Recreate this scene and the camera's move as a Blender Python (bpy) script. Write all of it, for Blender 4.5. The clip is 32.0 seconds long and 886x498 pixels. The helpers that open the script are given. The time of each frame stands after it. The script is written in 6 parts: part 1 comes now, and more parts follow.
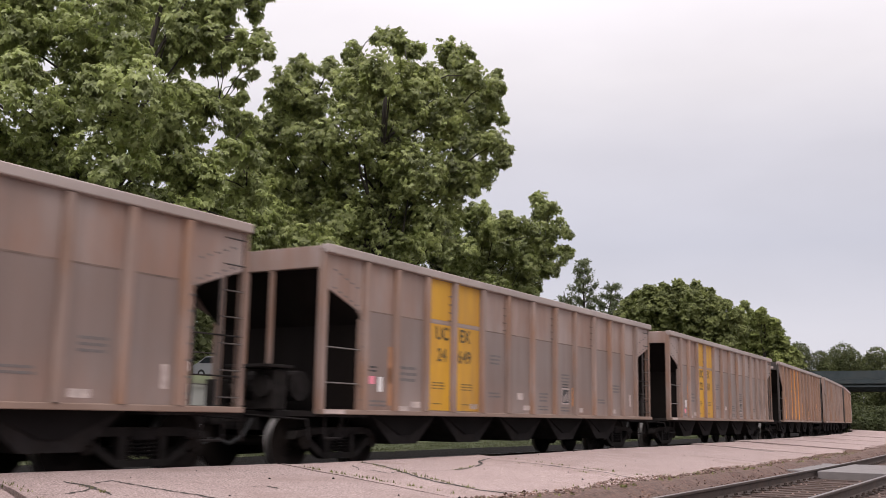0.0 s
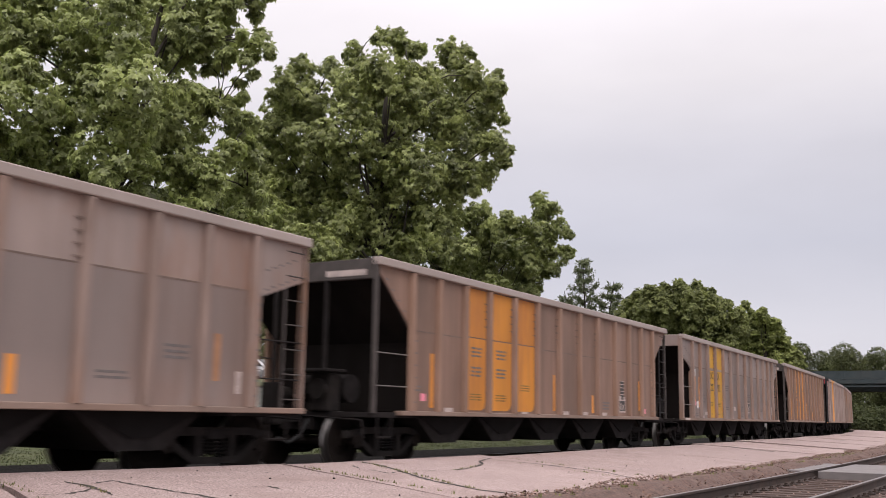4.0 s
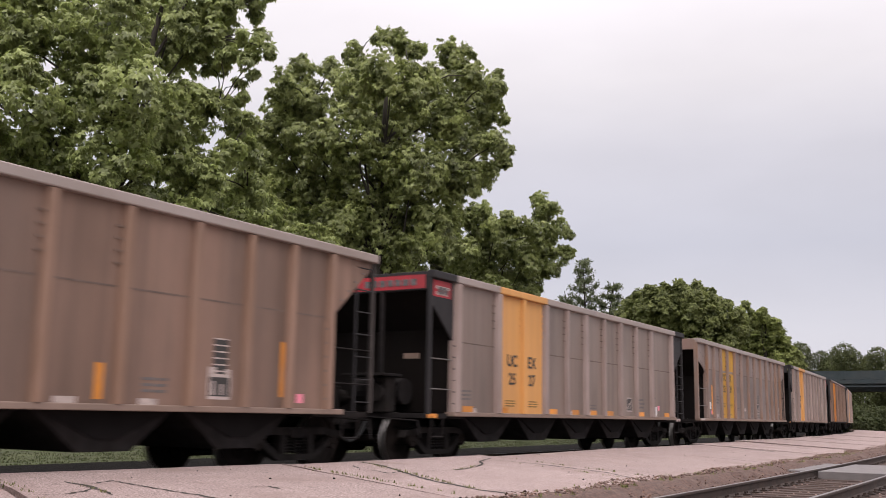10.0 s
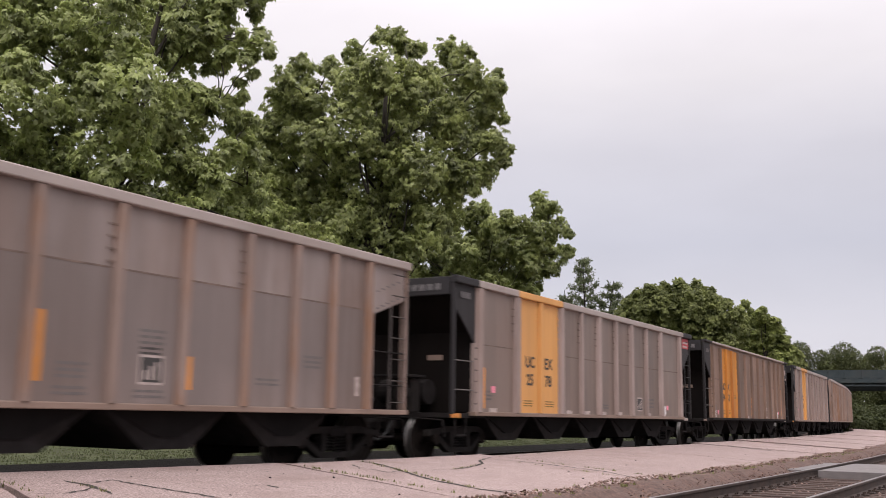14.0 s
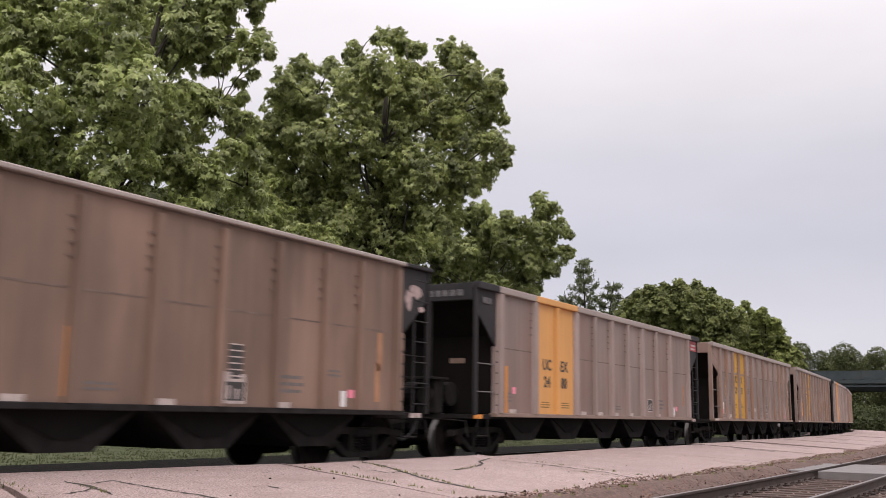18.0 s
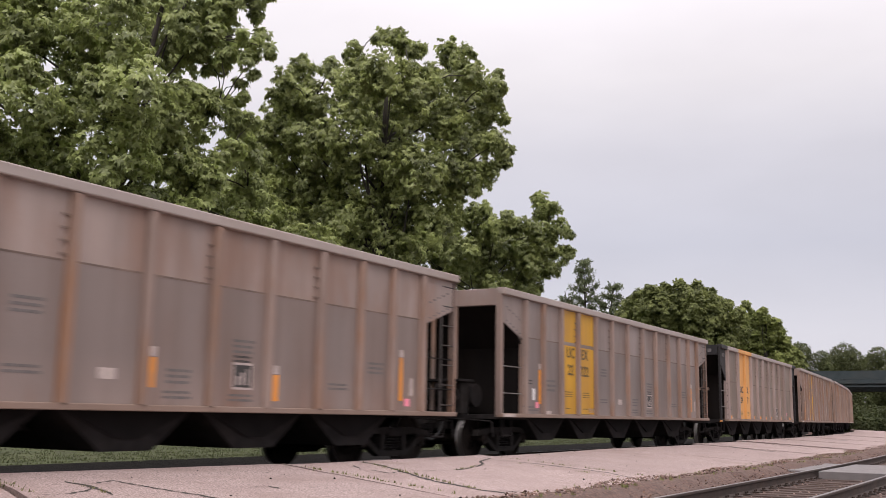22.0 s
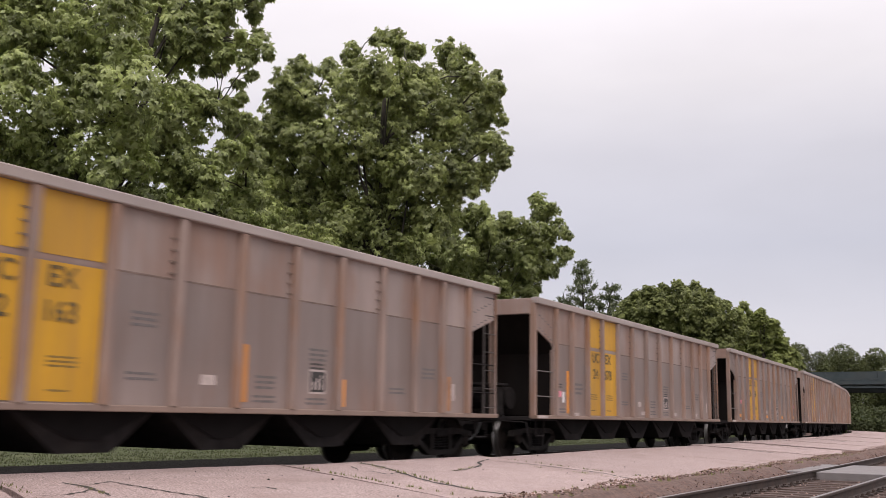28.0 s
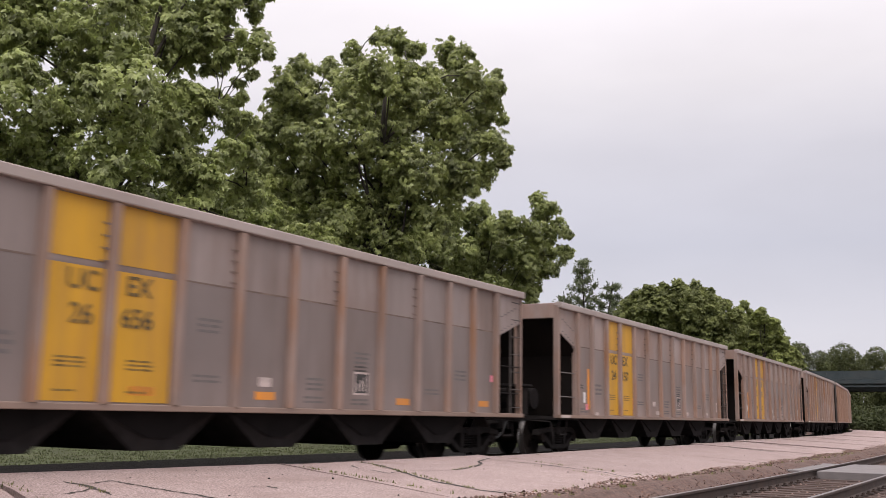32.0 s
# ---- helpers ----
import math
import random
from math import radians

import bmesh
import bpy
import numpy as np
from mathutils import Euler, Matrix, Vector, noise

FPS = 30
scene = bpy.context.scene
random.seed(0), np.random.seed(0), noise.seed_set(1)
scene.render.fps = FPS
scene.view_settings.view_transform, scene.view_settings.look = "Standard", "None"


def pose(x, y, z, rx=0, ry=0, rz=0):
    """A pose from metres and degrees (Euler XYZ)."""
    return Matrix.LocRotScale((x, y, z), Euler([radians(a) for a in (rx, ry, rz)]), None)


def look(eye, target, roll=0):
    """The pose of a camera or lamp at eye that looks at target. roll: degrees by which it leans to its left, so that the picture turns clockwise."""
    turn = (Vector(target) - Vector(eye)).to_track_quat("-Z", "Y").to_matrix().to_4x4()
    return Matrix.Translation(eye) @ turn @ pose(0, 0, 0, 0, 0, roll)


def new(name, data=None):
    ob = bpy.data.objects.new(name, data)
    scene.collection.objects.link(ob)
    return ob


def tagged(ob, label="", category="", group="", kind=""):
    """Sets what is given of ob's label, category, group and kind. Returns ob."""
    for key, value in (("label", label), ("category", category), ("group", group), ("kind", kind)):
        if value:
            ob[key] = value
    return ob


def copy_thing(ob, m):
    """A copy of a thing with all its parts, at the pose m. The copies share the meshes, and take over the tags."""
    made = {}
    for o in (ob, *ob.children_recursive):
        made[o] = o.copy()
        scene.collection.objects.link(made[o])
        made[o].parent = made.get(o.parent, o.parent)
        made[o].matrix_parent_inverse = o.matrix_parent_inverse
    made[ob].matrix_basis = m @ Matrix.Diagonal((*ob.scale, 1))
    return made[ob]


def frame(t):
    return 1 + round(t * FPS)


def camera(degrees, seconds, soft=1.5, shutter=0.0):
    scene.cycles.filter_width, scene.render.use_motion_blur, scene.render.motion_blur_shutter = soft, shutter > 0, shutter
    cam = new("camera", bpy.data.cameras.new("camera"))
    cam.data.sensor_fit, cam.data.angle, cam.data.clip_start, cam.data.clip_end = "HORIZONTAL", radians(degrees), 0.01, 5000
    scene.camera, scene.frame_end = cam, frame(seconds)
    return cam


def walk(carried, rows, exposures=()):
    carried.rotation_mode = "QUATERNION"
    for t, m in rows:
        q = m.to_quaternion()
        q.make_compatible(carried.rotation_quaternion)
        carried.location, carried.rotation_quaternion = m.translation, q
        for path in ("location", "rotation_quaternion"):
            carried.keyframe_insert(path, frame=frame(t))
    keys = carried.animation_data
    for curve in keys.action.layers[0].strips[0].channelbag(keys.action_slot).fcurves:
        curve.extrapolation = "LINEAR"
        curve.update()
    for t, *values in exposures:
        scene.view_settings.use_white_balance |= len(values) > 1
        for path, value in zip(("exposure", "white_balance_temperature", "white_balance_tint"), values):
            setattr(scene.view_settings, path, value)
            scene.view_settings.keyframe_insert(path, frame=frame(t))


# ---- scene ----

from collections import defaultdict

# ---------------------------------------------------------------- camera
EYE = (0.0, 0.0, 0.92)
PX = 0.0325            # degrees of turn for the tripod's smallest shake
cam = camera(48.35, 32.0, soft=0.8, shutter=0.5)


def aim(pan, tilt):
    """The tripod head: a little turn to the right and a little nod down, in steps of PX."""
    m = pose(*EYE, 0, 0, 31.69 + pan * PX) @ pose(0, 0, 0, 99.62 + tilt * PX, 0, 0) @ pose(0, 0, 0, 0, 0, 0.95)
    return m


PATH = [(t, aim(a, b)) for t, a, b in (
    (0, -2, 0), (1, -1, 0), (3.5, -1, 0), (5.5, 0, 0), (9, 0, 0), (10.5, -1, 0), (12, -1.5, -1.3), (14.5, -1, -1.3), (16.5, -1, -1), (18.5, -0.8, 0),
    (22.5, 0, 0), (24.5, -1, 0), (25.5, -1.3, 1.2), (27.5, -3, 1.6), (29, -4, 1.4), (30, -4, 0.3), (31, -3.6, 0), (32, -2.6, 0))]
walk(cam, PATH)

# ---------------------------------------------------------------- the line of the railway
X0, Y0, RAD = -10.96, 16.6, 499.4       # straight line x = X0, from Y0 on a bend to the left
RAIL_Z = 0.04                          # top of the rails of the train's line
PITCH, SPEED, START = 16.18, 7.824, 11.93
LEN = 14.54                            # body of a hopper car
S_END = 455.0


def tp(s, off=0.0):
    """Place and heading on the line, s metres along it, off metres to its right."""
    if s <= Y0:
        return X0 + off, s, 0.0
    a = (min(s, S_END) - Y0) / RAD
    x, y = X0 - RAD + (RAD + off) * math.cos(a), Y0 + (RAD + off) * math.sin(a)
    if s > S_END:
        x, y = x - (s - S_END) * math.sin(a), y + (s - S_END) * math.cos(a)
    return x, y, a


# ---------------------------------------------------------------- light
world = bpy.data.worlds.new("overcast")
scene.world = world
world.use_nodes = True
wn, wl = world.node_tree.nodes, world.node_tree.links
SUN_EL, SUN_AZ = 50.5, 142.6
sky = wn.new("ShaderNodeTexSky")
sky.sky_type = "NISHITA"
sky.sun_disc = False
sky.sun_elevation, sky.sun_rotation = radians(SUN_EL), radians(SUN_AZ)
tc = wn.new("ShaderNodeTexCoord")
sep = wn.new("ShaderNodeSeparateXYZ")
wl.new(tc.outputs["Generated"], sep.inputs[0])
ramp = wn.new("ShaderNodeValToRGB")           # an overcast sky grows brighter towards the zenith
ramp.color_ramp.elements[0].position, ramp.color_ramp.elements[0].color = 0.0, (0.80, 0.762, 0.828, 1)
ramp.color_ramp.elements[1].position, ramp.color_ramp.elements[1].color = 1.0, (2.58, 2.39, 2.48, 1)
for at, tone in ((0.08, (0.75, 0.728, 0.80)), (0.17, (0.67, 0.664, 0.755)), (0.26, (0.765, 0.74, 0.81)), (0.33, (0.96, 0.908, 0.95)), (0.42, (1.13, 1.06, 1.11))):
    e = ramp.color_ramp.elements.new(at)
    e.color = (*tone, 1)
wl.new(sep.outputs["Z"], ramp.inputs[0])
cl = wn.new("ShaderNodeTexNoise")
cl.inputs["Scale"].default_value, cl.inputs["Detail"].default_value = 3.2, 4
flat = wn.new("ShaderNodeMapping")              # long flat streaks of cloud
flat.inputs["Scale"].default_value = (1.0, 1.0, 2.6)
flat.inputs["Rotation"].default_value = (0.25, 0.15, 0.0)
wl.new(tc.outputs["Generated"], flat.inputs["Vector"])
wl.new(flat.outputs[0], cl.inputs["Vector"])
cr = wn.new("ShaderNodeMapRange")
cr.inputs["To Min"].default_value, cr.inputs["To Max"].default_value = 0.86, 1.13
wl.new(cl.outputs["Fac"], cr.inputs["Value"])
cm = wn.new("ShaderNodeVectorMath")
cm.operation = "SCALE"
wl.new(ramp.outputs[0], cm.inputs[0])
wl.new(cr.outputs[0], cm.inputs["Scale"])
bg1, bg2, mixs = wn["Background"], wn.new("ShaderNodeBackground"), wn.new("ShaderNodeMixShader")
wl.new(sky.outputs[0], bg1.inputs[0])
bg1.inputs[1].default_value = 0.06
wl.new(cm.outputs[0], bg2.inputs[0])
mixs.inputs[0].default_value = 0.93           # cloud cover
wl.new(bg1.outputs[0], mixs.inputs[1])
wl.new(bg2.outputs[0], mixs.inputs[2])
wl.new(mixs.outputs[0], wn["World Output"].inputs[0])

sun = new("sun", bpy.data.lights.new("sun", "SUN"))
sun.data.energy, sun.data.angle, sun.data.color = 1.1, radians(35), (1.0, 0.93, 0.89)
sun.matrix_world = look((26, -34, 52), (0, 0, 0))
scene.view_settings.exposure = 0.0


# ---------------------------------------------------------------- materials
def material(name, color, rough=0.7, metal=0.0, vary=0.12, scale=3.0, stain=None, stain_amount=0.0, stain_scale=0.8, stretch=(1, 1, 1), bump=0.0, bump_scale=40.0,
             tint=0.0, island=False, coat=0.0, streaks=0.0, streak_color=(0.1, 0.07, 0.05), spec=0.5, band=None):
    """Base colour with grain and stains of a second colour at object scale, and fine relief."""
    m = bpy.data.materials.new(name)
    m.use_nodes = True
    n, l = m.node_tree.nodes, m.node_tree.links
    b = n["Principled BSDF"]
    b.inputs["Roughness"].default_value, b.inputs["Metallic"].default_value = rough, metal
    b.inputs["Coat Weight"].default_value, b.inputs["Specular IOR Level"].default_value = coat, spec
    co, info = n.new("ShaderNodeTexCoord"), n.new("ShaderNodeObjectInfo")
    off = n.new("ShaderNodeVectorMath")
    off.operation = "MULTIPLY_ADD"
    off.inputs[1].default_value = stretch
    rnd = n.new("ShaderNodeMath")
    rnd.operation = "MULTIPLY"
    rnd.inputs[1].default_value = 57.0
    l.new(info.outputs["Random"], rnd.inputs[0])
    l.new(co.outputs["Object"], off.inputs[0])
    l.new(rnd.outputs[0], off.inputs[2])
    g = n.new("ShaderNodeTexNoise")
    g.inputs["Scale"].default_value, g.inputs["Detail"].default_value = scale, 6
    l.new(off.outputs[0], g.inputs["Vector"])
    hsv = n.new("ShaderNodeHueSaturation")
    hsv.inputs["Color"].default_value = (*color, 1)
    mr = n.new("ShaderNodeMapRange")
    mr.inputs["From Min"].default_value, mr.inputs["From Max"].default_value = 0.3, 0.7
    mr.inputs["To Min"].default_value, mr.inputs["To Max"].default_value = 1 - vary, 1 + vary
    l.new(g.outputs["Fac"], mr.inputs["Value"])
    last = mr.outputs[0]
    if tint:
        src = n.new("ShaderNodeNewGeometry").outputs["Random Per Island"] if island else info.outputs["Random"]
        tr = n.new("ShaderNodeMapRange")
        tr.inputs["To Min"].default_value, tr.inputs["To Max"].default_value = 1 - tint, 1 + tint
        l.new(src, tr.inputs["Value"])
        mm = n.new("ShaderNodeMath")
        mm.operation = "MULTIPLY"
        l.new(last, mm.inputs[0])
        l.new(tr.outputs[0], mm.inputs[1])
        last = mm.outputs[0]
    l.new(last, hsv.inputs["Value"])
    out = hsv.outputs[0]
    if stain:
        s = n.new("ShaderNodeTexNoise")
        s.inputs["Scale"].default_value, s.inputs["Detail"].default_value, s.inputs["Roughness"].default_value = stain_scale, 8, 0.65
        l.new(off.outputs[0], s.inputs["Vector"])
        sr = n.new("ShaderNodeMapRange")
        sr.inputs["From Min"].default_value, sr.inputs["From Max"].default_value = 0.45, 0.72
        sr.inputs["To Max"].default_value = stain_amount
        l.new(s.outputs["Fac"], sr.inputs["Value"])
        mx = n.new("ShaderNodeMix")
        mx.data_type = "RGBA"
        mx.inputs[7].default_value = (*stain, 1)
        l.new(sr.outputs[0], mx.inputs[0])
        l.new(out, mx.inputs[6])
        out = mx.outputs[2]
    if band:                                 # panels weathered grey below the seam; sky sheen above it put into the colour
        low, high, grey, much = band
        zz = n.new("ShaderNodeSeparateXYZ")
        l.new(co.outputs["Object"], zz.inputs[0])
        wob = n.new("ShaderNodeMath")
        wob.operation = "MULTIPLY_ADD"
        wob.inputs[1].default_value = 0.5
        l.new(g.outputs["Fac"], wob.inputs[0])
        l.new(zz.outputs["Z"], wob.inputs[2])
        up, down, both = n.new("ShaderNodeMapRange"), n.new("ShaderNodeMapRange"), n.new("ShaderNodeMath")
        up.inputs["From Min"].default_value, up.inputs["From Max"].default_value = low, low + 0.9
        l.new(wob.outputs[0], up.inputs["Value"])
        down.inputs["From Min"].default_value, down.inputs["From Max"].default_value = high - 0.02, high + 0.02
        down.inputs["To Min"].default_value, down.inputs["To Max"].default_value = much, 0.0
        l.new(zz.outputs["Z"], down.inputs["Value"])
        both.operation = "MULTIPLY"
        l.new(up.outputs[0], both.inputs[0])
        l.new(down.outputs[0], both.inputs[1])
        mx = n.new("ShaderNodeMix")
        mx.data_type = "RGBA"
        mx.inputs[7].default_value = (*grey, 1)
        l.new(both.outputs[0], mx.inputs[0])
        l.new(out, mx.inputs[6])
        out = mx.outputs[2]
    if streaks:                              # thin runs of dirt down the side
        mp = n.new("ShaderNodeVectorMath")
        mp.operation = "MULTIPLY"
        mp.inputs[1].default_value = (1.0, 4.5, 0.30)
        l.new(off.outputs[0], mp.inputs[0])
        s2 = n.new("ShaderNodeTexNoise")
        s2.inputs["Scale"].default_value, s2.inputs["Detail"].default_value, s2.inputs["Roughness"].default_value = 1.6, 6, 0.6
        l.new(mp.outputs[0], s2.inputs["Vector"])
        s3 = n.new("ShaderNodeTexNoise")
        s3.inputs["Scale"].default_value, s3.inputs["Detail"].default_value = 0.9, 4
        l.new(off.outputs[0], s3.inputs["Vector"])
        pr = n.new("ShaderNodeMath")
        pr.operation = "MULTIPLY"
        l.new(s2.outputs["Fac"], pr.inputs[0])
        l.new(s3.outputs["Fac"], pr.inputs[1])
        sr = n.new("ShaderNodeMapRange")
        sr.inputs["From Min"].default_value, sr.inputs["From Max"].default_value = 0.17, 0.40
        sr.inputs["To Max"].default_value = streaks
        l.new(pr.outputs[0], sr.inputs["Value"])
        mx = n.new("ShaderNodeMix")
        mx.data_type = "RGBA"
        mx.inputs[7].default_value = (*streak_color, 1)
        l.new(sr.outputs[0], mx.inputs[0])
        l.new(out, mx.inputs[6])
        out = mx.outputs[2]
        rr = n.new("ShaderNodeMapRange")
        rr.inputs["To Min"].default_value, rr.inputs["To Max"].default_value = rough - 0.08, rough + 0.2
        l.new(s3.outputs["Fac"], rr.inputs["Value"])
        l.new(rr.outputs[0], b.inputs["Roughness"])
    l.new(out, b.inputs["Base Color"])
    if bump:
        bn, bp = n.new("ShaderNodeTexNoise"), n.new("ShaderNodeBump")
        bn.inputs["Scale"].default_value, bn.inputs["Detail"].default_value = bump_scale, 5
        bp.inputs["Strength"].default_value, bp.inputs["Distance"].default_value = bump, 0.02
        l.new(co.outputs["Object"], bn.inputs["Vector"])
        l.new(bn.outputs["Fac"], bp.inputs["Height"])
        l.new(bp.outputs[0], b.inputs["Normal"])
    return m


STREAK = (1.0, 0.8, 0.30)
M_GREY = material("weathered_grey_steel", (0.315, 0.243, 0.216), 0.42, 0.15, 0.22, 1.4, (0.29, 0.138, 0.08), 0.9, 0.9, STREAK, 0.08, 30, streaks=0.45, streak_color=(0.15, 0.105, 0.085), band=(0.9, 2.54, (0.19, 0.153, 0.14), 0.72))
M_SILVER = material("dull_aluminium", (0.275, 0.205, 0.180), 0.45, 0.2, 0.25, 1.4, (0.225, 0.112, 0.078), 0.9, 0.7, STREAK, 0.05, 30, streaks=0.45, streak_color=(0.14, 0.10, 0.08))
M_BROWN = material("dusty_brown_steel", (0.252, 0.155, 0.115), 0.55, 0.1, 0.25, 1.4, (0.15, 0.105, 0.085), 0.85, 0.5, STREAK, 0.08, 30, streaks=0.55, streak_color=(0.09, 0.058, 0.042))
M_COOL = material("cool_grey_aluminium", (0.252, 0.192, 0.163), 0.42, 0.3, 0.28, 1.2, (0.18, 0.115, 0.09), 0.85, 0.6, STREAK, 0.05, 30, streaks=0.5, streak_color=(0.10, 0.08, 0.068))
M_TAN = material("tan_stained_aluminium", (0.25, 0.195, 0.16), 0.45, 0.2, 0.25, 1.4, (0.19, 0.11, 0.07), 0.85, 0.7, STREAK, 0.05, 30, streaks=0.5, streak_color=(0.12, 0.085, 0.06))
M_UMBER = material("dark_umber_steel", (0.255, 0.162, 0.12), 0.55, 0.1, 0.25, 1.4, (0.13, 0.09, 0.066), 0.8, 0.6, STREAK, 0.08, 30, streaks=0.5, streak_color=(0.09, 0.062, 0.046))
M_MAUVE = material("mauve_grey_steel", (0.275, 0.22, 0.202), 0.42, 0.15, 0.22, 1.4, (0.19, 0.118, 0.09), 0.8, 0.9, STREAK, 0.08, 30, streaks=0.45, streak_color=(0.12, 0.09, 0.075), band=(0.9, 2.54, (0.17, 0.138, 0.128), 0.68))
M_RIB = material("rusty_grey_rib", (0.285, 0.21, 0.18), 0.6, 0.1, 0.2, 3.0, (0.29, 0.135, 0.06), 0.9, 1.6, STREAK, 0.1, 30, streaks=0.35, streak_color=(0.14, 0.09, 0.065))
M_RIB_BROWN = material("rusty_brown_rib", (0.275, 0.172, 0.125), 0.7, 0.0, 0.16, 3.0, (0.20, 0.105, 0.055), 0.6, 1.2, STREAK, 0.1, 30)
M_RIB_PALE = material("pale_grey_rib", (0.345, 0.268, 0.243), 0.55, 0.15, 0.16, 3.0, (0.24, 0.155, 0.12), 0.5, 1.4, STREAK, 0.08, 30, streaks=0.3, streak_color=(0.15, 0.105, 0.085))
M_CHORD = material("worn_light_top_chord", (0.37, 0.31, 0.285), 0.5, 0.2, 0.12, 2.0, (0.26, 0.19, 0.15), 0.5, 0.9, (1, 0.3, 1), 0.08, 30)
M_SILL = material("dusty_side_sill", (0.24, 0.17, 0.135), 0.65, 0.05, 0.14, 2.5, (0.20, 0.12, 0.08), 0.6, 1.0, (1, 0.4, 1), 0.1, 30)
M_BLACK = material("dull_black_paint", (0.032, 0.030, 0.0315), 0.6, 0.0, 0.2, 2.0, (0.026, 0.022, 0.020), 0.6, 0.8, STREAK, 0.1, 30, spec=0.2)
# Soot, with the shade beneath the cars added to its colour.
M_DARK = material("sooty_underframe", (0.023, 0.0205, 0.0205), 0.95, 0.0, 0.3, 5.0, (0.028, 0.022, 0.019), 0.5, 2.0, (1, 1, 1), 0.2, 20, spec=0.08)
# Chute plates near black: the shade under the car is painted in.
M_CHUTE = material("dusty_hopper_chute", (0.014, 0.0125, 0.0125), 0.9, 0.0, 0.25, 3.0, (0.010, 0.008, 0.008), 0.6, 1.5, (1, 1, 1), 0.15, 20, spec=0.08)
# Rust with the shade of the end recesses put into the colour.
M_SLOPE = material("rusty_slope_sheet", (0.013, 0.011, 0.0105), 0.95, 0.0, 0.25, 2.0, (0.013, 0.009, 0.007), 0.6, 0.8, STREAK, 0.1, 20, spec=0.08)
M_YELLOW = material("weathered_yellow_paint", (0.56, 0.295, 0.010), 0.5, 0.0, 0.12, 2.0, (0.40, 0.19, 0.03), 0.75, 1.2, STREAK, 0.05, 30, streaks=0.5, streak_color=(0.27, 0.15, 0.055))
M_ORANGE = material("faded_light_orange_paint", (0.68, 0.335, 0.10), 0.55, 0.0, 0.08, 2.0, (0.48, 0.24, 0.085), 0.6, 1.0, STREAK, 0.05, 30, streaks=0.25, streak_color=(0.32, 0.18, 0.08))
M_ORANGE2 = material("dirty_orange_paint", (0.60, 0.235, 0.024), 0.6, 0.0, 0.14, 2.0, (0.42, 0.135, 0.03), 0.8, 0.9, STREAK, 0.05, 30, streaks=0.4, streak_color=(0.22, 0.11, 0.05))
M_RED = material("dark_red_paint", (0.42, 0.028, 0.04), 0.55, 0.0, 0.12, 3.0, (0.12, 0.04, 0.04), 0.5, 1.0, (1, 1, 1), 0.05, 30)
M_INK = material("stencil_black", (0.035, 0.032, 0.03), 0.6, 0, 0.1)
M_INKWORN = material("worn_black_lettering", (0.085, 0.058, 0.022), 0.6, 0, 0.5, 9.0, (0.26, 0.145, 0.02), 0.8, 3.0)
M_INKFADE = material("faded_black_lettering", (0.19, 0.115, 0.022), 0.6, 0, 0.5, 9.0)
M_SEAM = material("rusty_panel_seam", (0.15, 0.105, 0.085), 0.7, 0, 0.35, 4.0)
M_LADDER = material("sooty_ladder_steel", (0.06, 0.05, 0.046), 0.8, 0, 0.2, 5.0)
M_INKGREY = material("faded_grey_stencil", (0.13, 0.115, 0.11), 0.6, 0, 0.15, 6.0)
M_WHITE = material("white_decal", (0.72, 0.70, 0.69), 0.5, 0, 0.06)
M_WHITE2 = material("scuffed_white_paint", (0.46, 0.38, 0.35), 0.6, 0, 0.25, 9.0)
M_STENCIL = material("worn_white_stencil", (0.12, 0.11, 0.11), 0.6, 0, 0.5, 14.0)
M_REFLECT = material("orange_reflector_strip", (0.72, 0.27, 0.03), 0.4, 0, 0.12, 5.0, (0.42, 0.20, 0.08), 0.8, 2.5, tint=0.25)
M_PINK = material("pink_tag", (0.80, 0.25, 0.33), 0.5, 0, 0.08)
M_PEEL = material("peeling_pale_paint", (0.40, 0.30, 0.28), 0.7, 0, 0.3, 9.0, (0.2, 0.15, 0.14), 0.7, 4.0)
M_RUST = material("orange_rust_streak", (0.36, 0.185, 0.10), 0.8, 0, 0.2, 4.0)
M_STEEL = material("polished_wheel_tread", (0.30, 0.285, 0.275), 0.35, 0.9, 0.1, 6.0)
M_WHEEL = material("brown_wheel_steel", (0.022, 0.017, 0.015), 0.8, 0.1, 0.25, 6.0, (0.010, 0.009, 0.008), 0.6, 3.0, spec=0.08)
M_TRUCK = material("greasy_cast_steel", (0.025, 0.022, 0.021), 0.85, 0.0, 0.3, 5.0, (0.022, 0.017, 0.014), 0.5, 3.0, (1, 1, 1), 0.2, 25, spec=0.08)
M_RAILTOP = material("worn_bright_rail_head", (0.20, 0.18, 0.175), 0.45, 0.8, 0.15, 4.0)
M_RAIL = material("rusty_rail", (0.045, 0.031, 0.026), 0.85, 0.1, 0.25, 8.0, (0.085, 0.05, 0.033), 0.5, 3.0, (1, 1, 1), 0.2, 60)
M_TIE = material("grey_weathered_tie", (0.11, 0.08, 0.07), 0.9, 0, 0.3, 6.0, (0.07, 0.05, 0.045), 0.6, 2.0, (0.15, 1, 1), 0.5, 50, tint=0.2, spec=0.15)
M_BALLAST = material("brown_ballast", (0.14, 0.088, 0.072), 0.95, 0, 0.5, 26.0, (0.10, 0.07, 0.06), 0.7, 3.0, (1, 1, 1), 1.0, 60)
# Black of pebbles; on the far line the train's shadow put into colour.
M_SHADE_PEBBLE = material("black_cinders", (0.012, 0.0105, 0.0098), 0.95, 0, 0.4, 9.0, bump=0.6, spec=0.1)
